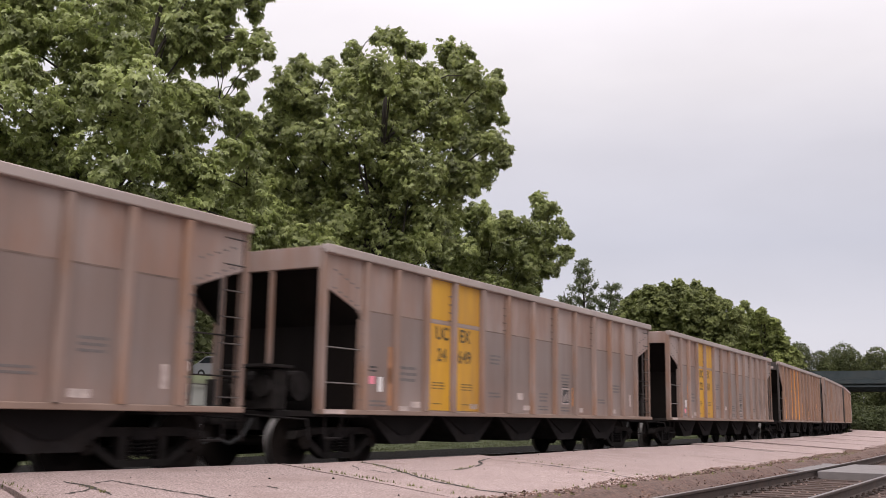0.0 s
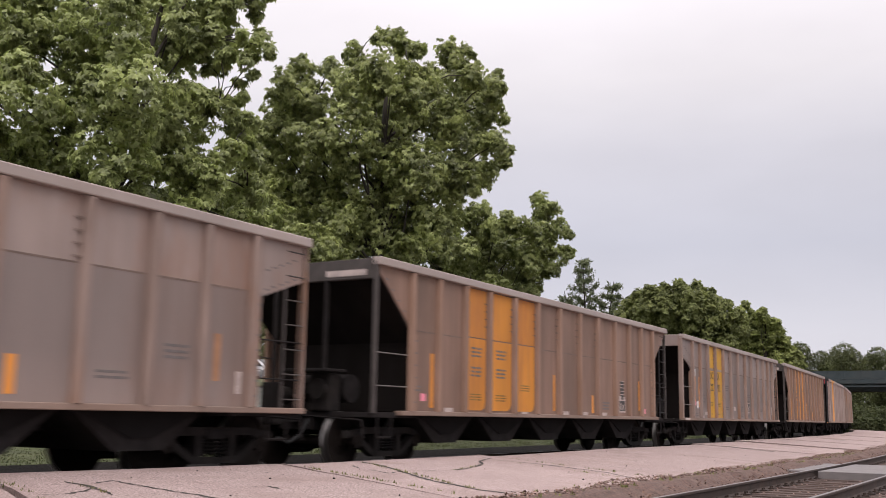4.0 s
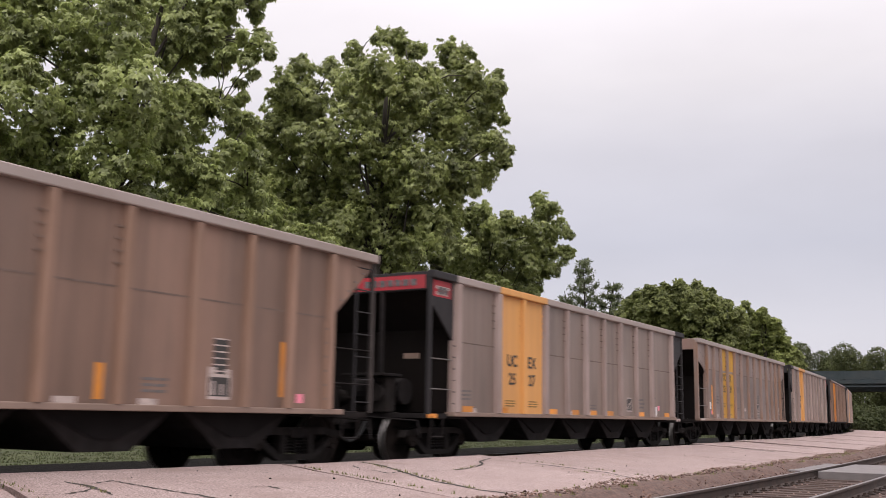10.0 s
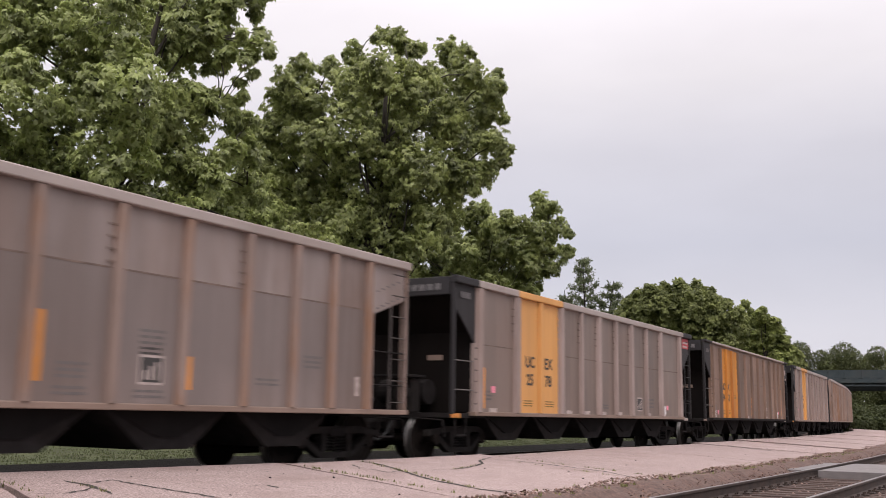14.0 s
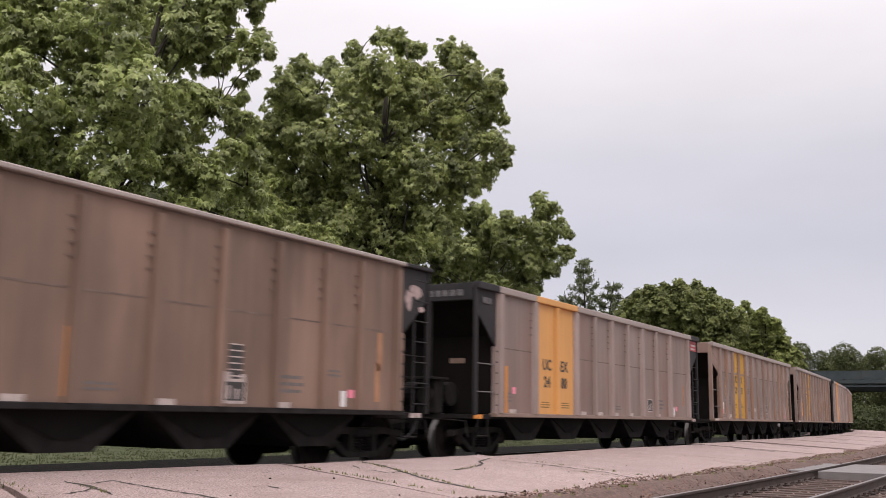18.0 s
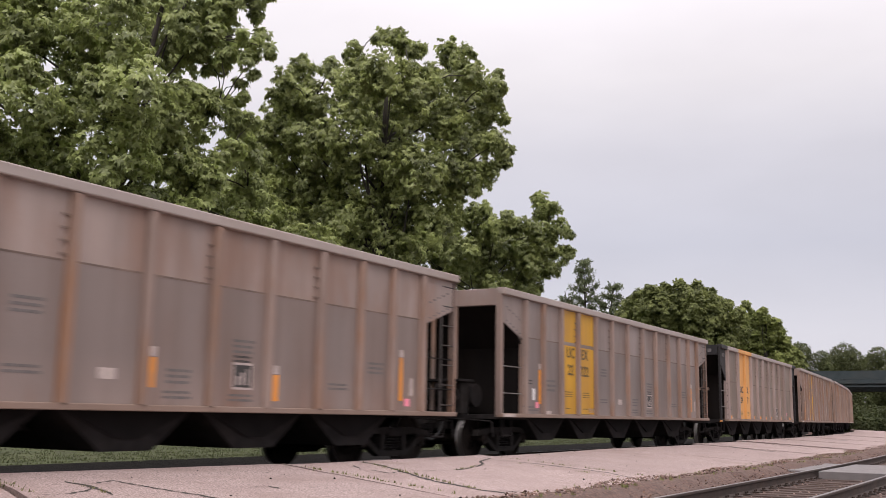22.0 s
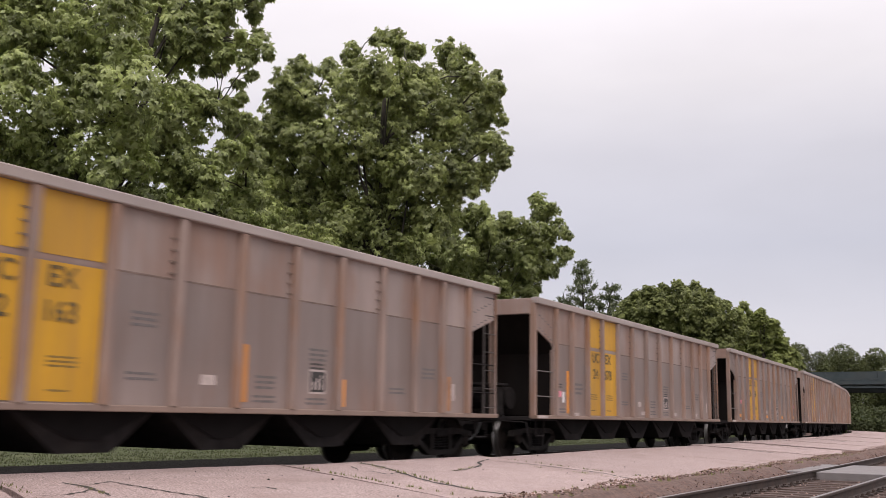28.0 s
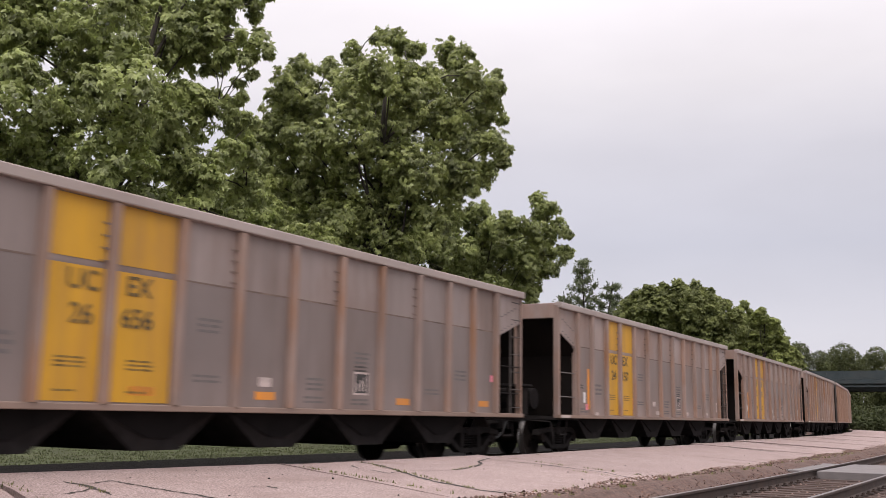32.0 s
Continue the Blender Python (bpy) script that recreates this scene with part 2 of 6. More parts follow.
M_LITTER = material("dead_leaf", (0.13, 0.07, 0.045), 0.8, 0, 0.3, 8.0, tint=0.7, island=True)
M_STONE = material("ballast_stone", (0.19, 0.125, 0.103), 0.9, 0, 0.2, 20.0, tint=0.45, island=True)
M_CONC = material("worn_pinkish_concrete", (0.362, 0.282, 0.265), 0.92, 0, 0.60, 48.0, (0.275, 0.205, 0.186), 0.8, 1.1, (1, 1, 1), 0.8, 60, tint=0.06, spec=0.2)
M_CRACK = material("dark_joint_filler", (0.04, 0.034, 0.028), 0.95, 0, 0.3, 6.0)
M_PANEL = material("grey_crossing_panel", (0.185, 0.168, 0.165), 0.85, 0, 0.15, 5.0, (0.17, 0.15, 0.145), 0.5, 1.2, (1, 1, 1), 0.3, 60)
M_GRASS = material("trampled_grass", (0.06, 0.072, 0.025), 0.95, 0, 0.4, 2.0, (0.08, 0.075, 0.032), 0.6, 0.35, (1, 1, 1), 0.6, 40)
M_BLADE = material("grass_blade", (0.065, 0.08, 0.027), 0.7, 0, 0.2, 3.0, tint=0.4, island=True)
M_WEED = material("dry_weed", (0.17, 0.17, 0.06), 0.8, 0, 0.2, 3.0, tint=0.4, island=True)
M_ASPHALT = material("parking_asphalt", (0.075, 0.073, 0.075), 0.9, 0, 0.2, 10.0, bump=0.3)
M_BARK = material("grey_bark", (0.05, 0.042, 0.035), 0.95, 0, 0.3, 5.0, (0.035, 0.03, 0.026), 0.6, 2.0, (3, 3, 0.4), 0.8, 14)
M_BRIDGE = material("dark_green_bridge_steel", (0.035, 0.05, 0.055), 0.6, 0.1, 0.2, 1.0, (0.06, 0.055, 0.045), 0.5, 0.5)
M_PIER = material("stained_bridge_concrete", (0.11, 0.105, 0.09), 0.9, 0, 0.25, 1.0, (0.05, 0.05, 0.045), 0.6, 0.4, (1, 1, 0.2))
M_GLASS = material("dark_car_glass", (0.02, 0.024, 0.028), 0.1, 0, 0.05)
M_CARWHITE = material("white_car_paint", (0.75, 0.75, 0.76), 0.3, 0, 0.03, coat=0.5)
M_CARSILVER = material("silver_car_paint", (0.42, 0.43, 0.45), 0.3, 0.5, 0.03, coat=0.5)
M_RUBBER = material("tyre_rubber", (0.02, 0.02, 0.02), 0.85, 0, 0.1)
M_POLE = material("black_lamp_post_paint", (0.018, 0.018, 0.018), 0.5, 0.1, 0.1)
M_WALL = material("pale_concrete_wall", (0.60, 0.59, 0.56), 0.9, 0, 0.1, 1.0)


def leaf_material(name, color, light, rough=0.5):
    """Leaves: each its own shade, and light that passes through the blade."""
    m = bpy.data.materials.new(name)
    m.use_nodes = True
    n, l = m.node_tree.nodes, m.node_tree.links
    b = n["Principled BSDF"]
    b.inputs["Roughness"].default_value = rough
    geo, tcn = n.new("ShaderNodeNewGeometry"), n.new("ShaderNodeTexCoord")
    noi = n.new("ShaderNodeTexNoise")
    noi.inputs["Scale"].default_value, noi.inputs["Detail"].default_value = 1.2, 3
    l.new(tcn.outputs["Object"], noi.inputs["Vector"])
    add = n.new("ShaderNodeMath")
    add.operation = "MULTIPLY_ADD"
    add.inputs[1].default_value = 0.42
    l.new(geo.outputs["Random Per Island"], add.inputs[0])
    mr = n.new("ShaderNodeMapRange")
    mr.inputs["From Min"].default_value, mr.inputs["From Max"].default_value = 0.3, 0.7
    mr.inputs["To Max"].default_value = 0.62
    l.new(noi.outputs["Fac"], mr.inputs["Value"])
    l.new(mr.outputs[0], add.inputs[2])
    mx = n.new("ShaderNodeMix")
    mx.data_type = "RGBA"
    mx.inputs[6].default_value, mx.inputs[7].default_value = (*color, 1), (*light, 1)
    l.new(add.outputs[0], mx.inputs[0])
    l.new(mx.outputs[2], b.inputs["Base Color"])
    tr, mix = n.new("ShaderNodeBsdfTranslucent"), n.new("ShaderNodeMixShader")
    l.new(mx.outputs[2], tr.inputs["Color"])
    mix.inputs[0].default_value = 0.40
    l.new(b.outputs[0], mix.inputs[1])
    l.new(tr.outputs[0], mix.inputs[2])
    l.new(mix.outputs[0], n["Material Output"].inputs[0])
    return m


M_LEAF = leaf_material("maple_leaf", (0.076, 0.091, 0.033), (0.58, 0.655, 0.245), 0.42)
M_LEAF2 = leaf_material("dark_maple_leaf", (0.067, 0.080, 0.030), (0.54, 0.60, 0.225), 0.42)
M_LEAF7 = leaf_material("deep_green_maple_leaf", (0.075, 0.09, 0.032), (0.48, 0.54, 0.195), 0.42)
M_LEAF3 = leaf_material("pine_needle", (0.075, 0.092, 0.05), (0.21, 0.24, 0.12))
M_LEAF4 = leaf_material("far_foliage", (0.055, 0.068, 0.024), (0.31, 0.345, 0.115), 0.7)
M_LEAF8 = leaf_material("light_green_leaf", (0.07, 0.085, 0.026), (0.40, 0.45, 0.14), 0.7)
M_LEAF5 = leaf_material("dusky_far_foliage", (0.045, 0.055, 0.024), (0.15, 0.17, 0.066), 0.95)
M_LEAF6 = leaf_material("shaded_bush_leaf", (0.035, 0.045, 0.018), (0.09, 0.11, 0.04), 0.8)


def glow_material(name, color, strength):
    m = bpy.data.materials.new(name)
    m.use_nodes = True
    b = m.node_tree.nodes["Principled BSDF"]
    b.inputs["Base Color"].default_value = (*color, 1)
    b.inputs["Emission Color"].default_value = (*color, 1)
    b.inputs["Emission Strength"].default_value = strength
    return m


M_LAMP = glow_material("lit_lamp_glass", (1.0, 0.80, 0.55), 4.0)


# ---------------------------------------------------------------- mesh helpers
def box(bm, x0, x1, y0, y1, z0, z1, bevel=0.0):
    vs = [bm.verts.new((x, y, z)) for x in (x0, x1) for y in (y0, y1) for z in (z0, z1)]
    fs = [bm.faces.new([vs[i] for i in q]) for q in ((0, 1, 3, 2), (4, 6, 7, 5), (0, 4, 5, 1), (2, 3, 7, 6), (0, 2, 6, 4), (1, 5, 7, 3))]
    if bevel:
        es = {e for f in fs for e in f.edges}
        bmesh.ops.bevel(bm, geom=list(es), offset=bevel, segments=2, affect="EDGES", profile=0.5)


def prism(bm, pts, axis, a, b):
    """A polygon pushed along an axis from a to b. pts: the two other coordinates, in order of x, y, z."""
    def at(p, q):
        c = list(p)
        c.insert("xyz".index(axis), q)
        return bm.verts.new(c)
    lo, hi = [at(p, a) for p in pts], [at(p, b) for p in pts]
    bm.faces.new(lo)
    bm.faces.new(hi[::-1])
    for i in range(len(pts)):
        j = (i + 1) % len(pts)
        bm.faces.new((lo[j], lo[i], hi[i], hi[j]))
    bmesh.ops.recalc_face_normals(bm, faces=bm.faces[:])


def tube(bm, p, q, r, r2=None, n=8):
    """A round bar from p to q."""
    p, q = Vector(p), Vector(q)
    m = (q - p).to_track_quat("Z", "Y").to_matrix()
    r2 = r if r2 is None else r2
    rings = [[bm.verts.new(o + m @ Vector((k * math.cos(2 * math.pi * i / n), k * math.sin(2 * math.pi * i / n), 0))) for i in range(n)] for o, k in ((p, r), (q, r2))]
    for i in range(n):
        j = (i + 1) % n
        bm.faces.new((rings[0][i], rings[0][j], rings[1][j], rings[1][i]))
    bm.faces.new(rings[0][::-1])
    bm.faces.new(rings[1])


def lathe(bm, prof, axis="x", n=28):
    """Turns a profile (place along the axis, radius) round the axis."""
    rings = []
    for a, r in prof:
        ring = []
        for i in range(n):
            c, s = r * math.cos(2 * math.pi * i / n), r * math.sin(2 * math.pi * i / n)
            ring.append(bm.verts.new((a, c, s) if axis == "x" else (c, s, a)))
        rings.append(ring)
    for p, q in zip(rings, rings[1:]):
        for i in range(n):
            j = (i + 1) % n
            bm.faces.new((p[i], p[j], q[j], q[i]))
    bm.faces.new(rings[0][::-1])
    bm.faces.new(rings[-1])
    bmesh.ops.recalc_face_normals(bm, faces=bm.faces[:])


def mesh_of(name, bm, mats, smooth=False):
    me = bpy.data.meshes.new(name)
    bmesh.ops.recalc_face_normals(bm, faces=bm.faces[:])
    bm.to_mesh(me)
    bm.free()
    for m in (mats if isinstance(mats, (list, tuple)) else [mats]):
        me.materials.append(m)
    if smooth:
        me.shade_smooth()
    return me


def part(name, bm, mat, parent, label="", smooth=False, at=None):
    """One mesh object under a thing or a part; bm: a bmesh, or a ready mesh."""
    me = bm if isinstance(bm, bpy.types.Mesh) else mesh_of(name, bm, mat, smooth)
    ob = new(name, me)
    ob.parent = parent
    if at is not None:
        ob.matrix_basis = at
    return tagged(ob, label)


def thing(name, m, label, category, group="", kind=""):
    ob = new(name)
    ob.empty_display_size = 0.3
    ob.matrix_basis = m
    return tagged(ob, label, category, group, kind)


def solid(name, bm, mat, label, category="", kind="", group="", smooth=False):
    return tagged(new(name, mesh_of(name, bm, mat, smooth)), label, category, group, kind)


def fast_mesh(name, verts, faces, mat, smooth=False):
    """A mesh of faces with equal numbers of corners, from arrays."""
    me = bpy.data.meshes.new(name)
    k = faces.shape[1]
    me.vertices.add(len(verts))
    me.vertices.foreach_set("co", np.asarray(verts, np.float32).ravel())
    me.loops.add(faces.size)
    me.loops.foreach_set("vertex_index", faces.astype(np.int32).ravel())
    me.polygons.add(len(faces))
    me.polygons.foreach_set("loop_start", np.arange(0, faces.size, k, dtype=np.int32))
    me.update(calc_edges=True)
    me.materials.append(mat)
    if smooth:
        me.shade_smooth()
    return me


def B():
    return bmesh.new()


def limb_mesh(path, r0, r1, n=7):
    bm = B()
    rings = []
    k = len(path) - 1
    for i, p in enumerate(path):
        d = (Vector(path[min(i + 1, k)]) - Vector(path[max(i - 1, 0)])).normalized()
        m = d.to_track_quat("Z", "Y").to_matrix()
        r = r0 + (r1 - r0) * i / k
        rings.append([bm.verts.new(Vector(p) + m @ Vector((r * math.cos(2 * math.pi * j / n), r * math.sin(2 * math.pi * j / n), 0))) for j in range(n)])
    for a, b in zip(rings, rings[1:]):
        for j in range(n):
            q = (j + 1) % n
            bm.faces.new((a[j], a[q], b[q], b[j]))
    bm.faces.new(rings[0][::-1])
    bm.faces.new(rings[-1])
    return bm


def text_mesh(words, size, mat):
    """Flat lettering, centred, as it reads on the side of a car."""
    cu = bpy.data.curves.new("lettering", "FONT")
    cu.body, cu.size, cu.align_x, cu.align_y = words, size, "CENTER", "CENTER"
    cu.extrude, cu.offset = 0.003, 0.006
    ob = bpy.data.objects.new("lettering", cu)
    me = bpy.data.meshes.new_from_object(ob)
    bpy.data.objects.remove(ob)
    me.transform(Matrix(((0, 0, 1, 0), (1, 0, 0, 0), (0, 1, 0, 0), (0, 0, 0, 1))))
    me.materials.clear()
    me.materials.append(mat)
    return me


# ---------------------------------------------------------------- ground, platform, tracks
def sheet(offs, ss, zf, mats, pick):
    """A sheet along the line: offs to its right, ss along it."""
    bm = B()
    rows = []
    for s in ss:
        cx, cy, _ = tp(s)
        rows.append([bm.verts.new((cx + o, cy, zf(o, s))) for o in offs])
    for i in range(len(ss) - 1):
        for j in range(len(offs) - 1):
            f = bm.faces.new((rows[i][j], rows[i][j + 1], rows[i + 1][j + 1], rows[i + 1][j]))
            f.material_index = pick((offs[j] + offs[j + 1]) / 2, (ss[i] + ss[i + 1]) / 2)
    return bm


WALL_OFF, WALL_TOP, BANK_TOP = -17.5, 2.0, 2.85      # retaining wall and grass bank before the car park


def ground_z(o, s):
    """Low trackbed, a level strip of grass beyond the train's line, a walled bank up to the car park."""
    if o < WALL_OFF - 0.1:
        return WALL_TOP - 0.08 + min(1.0, (WALL_OFF - 0.1 - o) / 9.0) * (BANK_TOP - WALL_TOP + 0.08)
    if o < -2.6:
        return -0.20 + min(1.0, (-o - 2.6) / 1.5) * 0.16 + min(1.0, (-o - 2.6) / 14) * 0.25
    return -0.24


G_OFF = [-2200, -900, -300, -120, -60, -45, -34, -26.6, -22, -17.65, -17.55, -12, -8, -5.7, -5, -4.1, -3.3, -2.6, -2, 2, 6, 12, 20, 60, 300, 900, 2200]
G_S = [-2500, -800, -340, -150, -60, -30, -15, 0, 8, 16, 24, 32, 40, 50, 60, 70, 80, 95, 110, 130, 160, 200, 250, 300, 350, 400, 455, 700, 1500, 3000]
# The strip beside the far line is painted black as the train's shadow.
ground = solid("ground", sheet(G_OFF, G_S, ground_z, None, lambda o, s: 1 if -2.4 < o < 30 else 2 if -4.05 < o < 0 else 0), [M_GRASS, M_BALLAST, M_SHADE_PEBBLE],
               "mown grass and brown gravel ground along the railway", "ground", "structure")


def rail_profile(z):
    """Cross-section of a rail whose head lies at z."""
    return [(-0.07, z - 0.17), (0.07, z - 0.17), (0.07, z - 0.155), (0.012, z - 0.135), (0.012, z - 0.045), (0.036, z - 0.032), (0.036, z - 0.006), (0.026, z),
            (-0.026, z), (-0.036, z - 0.006), (-0.036, z - 0.032), (-0.012, z - 0.045), (-0.012, z - 0.135), (-0.07, z - 0.155)]


def rail_mesh(off, z, ss):
    bm = B()
    prof = rail_profile(z)
    prev = None
    for s in ss:
        x, y, a = tp(s, off)
        ring = [bm.verts.new((x + o * math.cos(a), y + o * math.sin(a), h)) for o, h in prof]
        if prev:
            for i in range(len(prof)):
                j = (i + 1) % len(prof)
                f = bm.faces.new((prev[i], prev[j], ring[j], ring[i]))
                f.material_index = 1 if i == 7 else 0
        prev = ring
    return bm


R_S = [-330, -100, -40, 0, Y0] + [Y0 + 6 * i for i in range(1, 74)]
NEAR = 7.54                 # the near line's centre, right of the train's line
for nm, off, z in (("far", 0.0, RAIL_Z), ("near", NEAR, 0.0)):
    track = thing("railway_track", pose(0, 0, 0), "rusty steel rails on timber ties in brown ballast", "railway track", "railway tracks", "structure")
    for k in (-0.752, 0.752):
        part("rail", rail_mesh(off + k, z, R_S), [M_RAIL, M_RAILTOP], track)
    # ballast bed with sloping shoulders
    bm = B()
    prev = None
    prof = [(-2.3, -0.30), (-1.75, z - 0.185), (-1.3, z - 0.205), (1.3, z - 0.205), (1.75, z - 0.185), (2.3, -0.30)]
    for s in R_S:
        x, y, a = tp(s, off)
        ring = [bm.verts.new((x + o * math.cos(a), y + o * math.sin(a), h)) for o, h in prof]
        if prev:
            for i in range(len(prof) - 1):
                bm.faces.new((prev[i], prev[i + 1], ring[i + 1], ring[i]))
        prev = ring
    # the far bed carries the train's shadow in its colour
    tagged(part("ballast_bed", bm, M_BALLAST if off else M_SHADE_PEBBLE, track), kind="stuff")

# sloping concrete platform between the two lines: slabs with open joints
P_OUT, P_IN = 1.66, 6.0     # its edges, right of the train's line
PZ_OUT, PZ_IN = 0.235, 0.07


def plat_z(o):
    return PZ_OUT + (o - P_OUT) / (P_IN - P_OUT) * (PZ_IN - PZ_OUT)


platform = thing("platform", pose(0, 0, 0), "worn pinkish concrete platform slabs with cracks and weeds", "platform", "", "structure")
rng = random.Random(4)
bm = B()
for a, b in zip(R_S[:-1], R_S[1:]):
    if a > 130 or b < -101:
        continue
    q = []
    for s in (a, b):
        for o, dz in ((P_OUT + 0.06, -0.07), (P_IN - 0.12, -0.07), (P_IN - 0.10, -0.35), (P_OUT + 0.06, -0.45)):
            x, y, _ = tp(s, o)
            q.append(bm.verts.new((x, y, plat_z(o) + dz)))
    for i in range(4):
        j = (i + 1) % 4
        bm.faces.new((q[i], q[j], q[j + 4], q[i + 4]))
part("slab_bed", bm, M_CRACK, platform)

bm = B()
prev = None
for q in [-40, -10] + [4 * i for i in range(0, 30)]:
    x, y, a = tp(q, 0)
    ring = [bm.verts.new((x + o, y, z)) for o, z in ((WALL_OFF - 0.3, -0.3), (WALL_OFF + 0.05, -0.3), (WALL_OFF + 0.0, WALL_TOP - 0.12), (WALL_OFF + 0.06, WALL_TOP - 0.12), (WALL_OFF + 0.06, WALL_TOP), (WALL_OFF - 0.3, WALL_TOP))]
    if prev:
        for i in range(6):
            j = (i + 1) % 6
            bm.faces.new((prev[i], prev[j], ring[j], ring[i]))
    prev = ring
solid("wall_bank", bm, M_WALL, "pale concrete retaining wall below a grass bank", "wall", "structure")

# gravel shoulder between the platform's worn edge and the near line
rng = random.Random(17)
bm = B()
prev = None
q = -30.0
while q < 120:
    ring = []
    for o, z in ((P_IN - 0.30, plat_z(P_IN) - 0.03), (P_IN - 0.05, plat_z(P_IN) + 0.004), (P_IN + 0.16, plat_z(P_IN) - 0.02), (P_IN + 0.42, -0.10), (NEAR - 1.05, -0.175)):
        x, y, _ = tp(q, o + rng.uniform(-0.07, 0.07))
        ring.append(bm.verts.new((x, y, z + rng.uniform(-0.012, 0.012))))
    if prev:
        for i in range(4):
            bm.faces.new((prev[i], prev[i + 1], ring[i + 1], ring[i]))
    prev = ring
    q += 0.35 if q < 45 else 2.0
solid("gravel_shoulder", bm, M_BALLAST, "brown gravel and dirt along the platform edge", "gravel", "structure")


# ---------------------------------------------------------------- hopper cars
HALF = LEN / 2
TOP, SILL = 3.47, 0.91
RIBS_A = [1.08, 1.98, 2.93, 3.88, 4.97, 6.05, 7.18, 8.32, 9.41, 10.55, 11.56, 12.46, 13.38]
RIBS_D = [0.97, 2.58, 3.70, 4.80, 5.94, 7.04, 8.18, 9.31, 10.45, 11.68, 13.42]
RIBS_E = [1.0, 2.08, 2.86, 3.70, 4.76, 5.90, 7.04, 8.20, 9.35, 10.48, 11.57, 12.47, 13.50]
RIBS = {"A": RIBS_A, "C": RIBS_A, "D": RIBS_D, "E": RIBS_E}


def py(p):
    return p - HALF


def wheel_mesh(side):
    bm = B()
    x = 0.715 * side
    pr = [(-0.068, 0.10), (-0.068, 0.44), (-0.06, 0.485), (-0.035, 0.483), (-0.022, 0.462), (0.068, 0.455), (0.068, 0.40), (0.03, 0.385), (0.005, 0.24), (0.045, 0.13), (0.075, 0.11), (0.075, 0.0)]
    lathe(bm, [(x + side * a, r) for a, r in pr], "x", 32)
    for f in bm.faces:
        c = f.calc_center_median()
        if 0.449 < math.hypot(c.y, c.z) < 0.475 and abs(abs(c.x) - 0.74) < 0.06:
            f.material_index = 1
    return mesh_of("wheel", bm, [M_WHEEL, M_STEEL], False)


def axle_mesh():
    bm = B()
    tube(bm, (-1.05, 0, 0), (1.05, 0, 0), 0.075, n=14)
    for k in (-1, 1):
        tube(bm, (k * 0.98, 0, 0), (k * 1.09, 0, 0), 0.115, n=14)
        for i in range(3):
            a = 2 * math.pi * i / 3
            tube(bm, (k * 1.09, 0.06 * math.cos(a), 0.06 * math.sin(a)), (k * 1.105, 0.06 * math.cos(a), 0.06 * math.sin(a)), 0.02, n=6)
    return mesh_of("axle", bm, M_WHEEL)


def side_frame_mesh(k):
    """Cast three-piece truck frame with its two windows."""
    bm = B()
    x0, x1 = sorted((k * 0.93, k * 1.08))
    prism(bm, [(-1.15, 0.50), (-1.12, 0.62), (-0.62, 0.68), (0.62, 0.68), (1.12, 0.62), (1.15, 0.50), (0.98, 0.56), (0.55, 0.57), (-0.55, 0.57), (-0.98, 0.56)], "x", x0, x1)
    prism(bm, [(-0.42, 0.19), (0.42, 0.19), (0.42, 0.28), (-0.42, 0.28)], "x", x0, x1)
    for s in (-1, 1):
        prism(bm, [(s * 0.40, 0.19), (s * 0.52, 0.24), (s * 0.98, 0.52), (s * 0.86, 0.57), (s * 0.40, 0.28)], "x", x0, x1)
        prism(bm, [(s * 0.27, 0.26), (s * 0.38, 0.26), (s * 0.38, 0.60), (s * 0.27, 0.60)], "x", x0, x1)
        box(bm, x0 - 0.01, x1 + 0.01, s * 0.88 - 0.15, s * 0.88 + 0.15, 0.53, 0.63, 0.02)
    return mesh_of("side_frame", bm, M_TRUCK)


def spring_mesh(k):
    """A coil spring: a bar wound round its axis."""
    path = [(k * 1.0 + 0.055 * math.cos(i * math.pi / 4), 0.055 * math.sin(i * math.pi / 4), 0.285 + 0.235 * i / 40) for i in range(41)]
    return mesh_of("spring", limb_mesh(path, 0.014, 0.014, 4), M_DARK)


def bolster_mesh():
    bm = B()
    box(bm, -1.10, 1.10, -0.20, 0.20, 0.52, 0.66, 0.02)
    tube(bm, (0, 0, 0.66), (0, 0, 0.80), 0.2, n=16)
    for k in (-0.5, 0.5):
        box(bm, -0.85, 0.85, k - 0.05, k + 0.05, 0.30, 0.40, 0.01)
    return mesh_of("bolster", bm, M_DARK)


W_MESH = {k: wheel_mesh(k) for k in (-1, 1)}
AXLE, BOLSTER = axle_mesh(), bolster_mesh()
FRAME = {k: side_frame_mesh(k) for k in (-1, 1)}
SPRING = {k: spring_mesh(k) for k in (-1, 1)}


def wheelset_mesh():
    """Axle and both wheels, which turn as one."""
    bm = B()
    for me in (AXLE, W_MESH[-1], W_MESH[1]):
        n = len(bm.faces)
        bm.from_mesh(me)
        bm.faces.ensure_lookup_table()
        for f in bm.faces[n:]:
            f.material_index = 0 if me is AXLE else f.material_index
    me = mesh_of("wheelset", bm, [M_WHEEL, M_STEEL])
    return me


WHEELSET = wheelset_mesh()


def truck(parent, y):
    t = part("truck", BOLSTER, None, parent, at=pose(0, y, 0))
    for k in (-1, 1):
        part("side_frame", FRAME[k], None, t)
        for dy in (-0.17, 0.0, 0.17):
            part("spring", SPRING[k], None, t, at=pose(0, dy, 0))
    for s in (-0.89, 0.89):
        part("wheelset", WHEELSET, None, t, "wheels with bright worn treads", at=pose(0, s, 0.457))
    return t


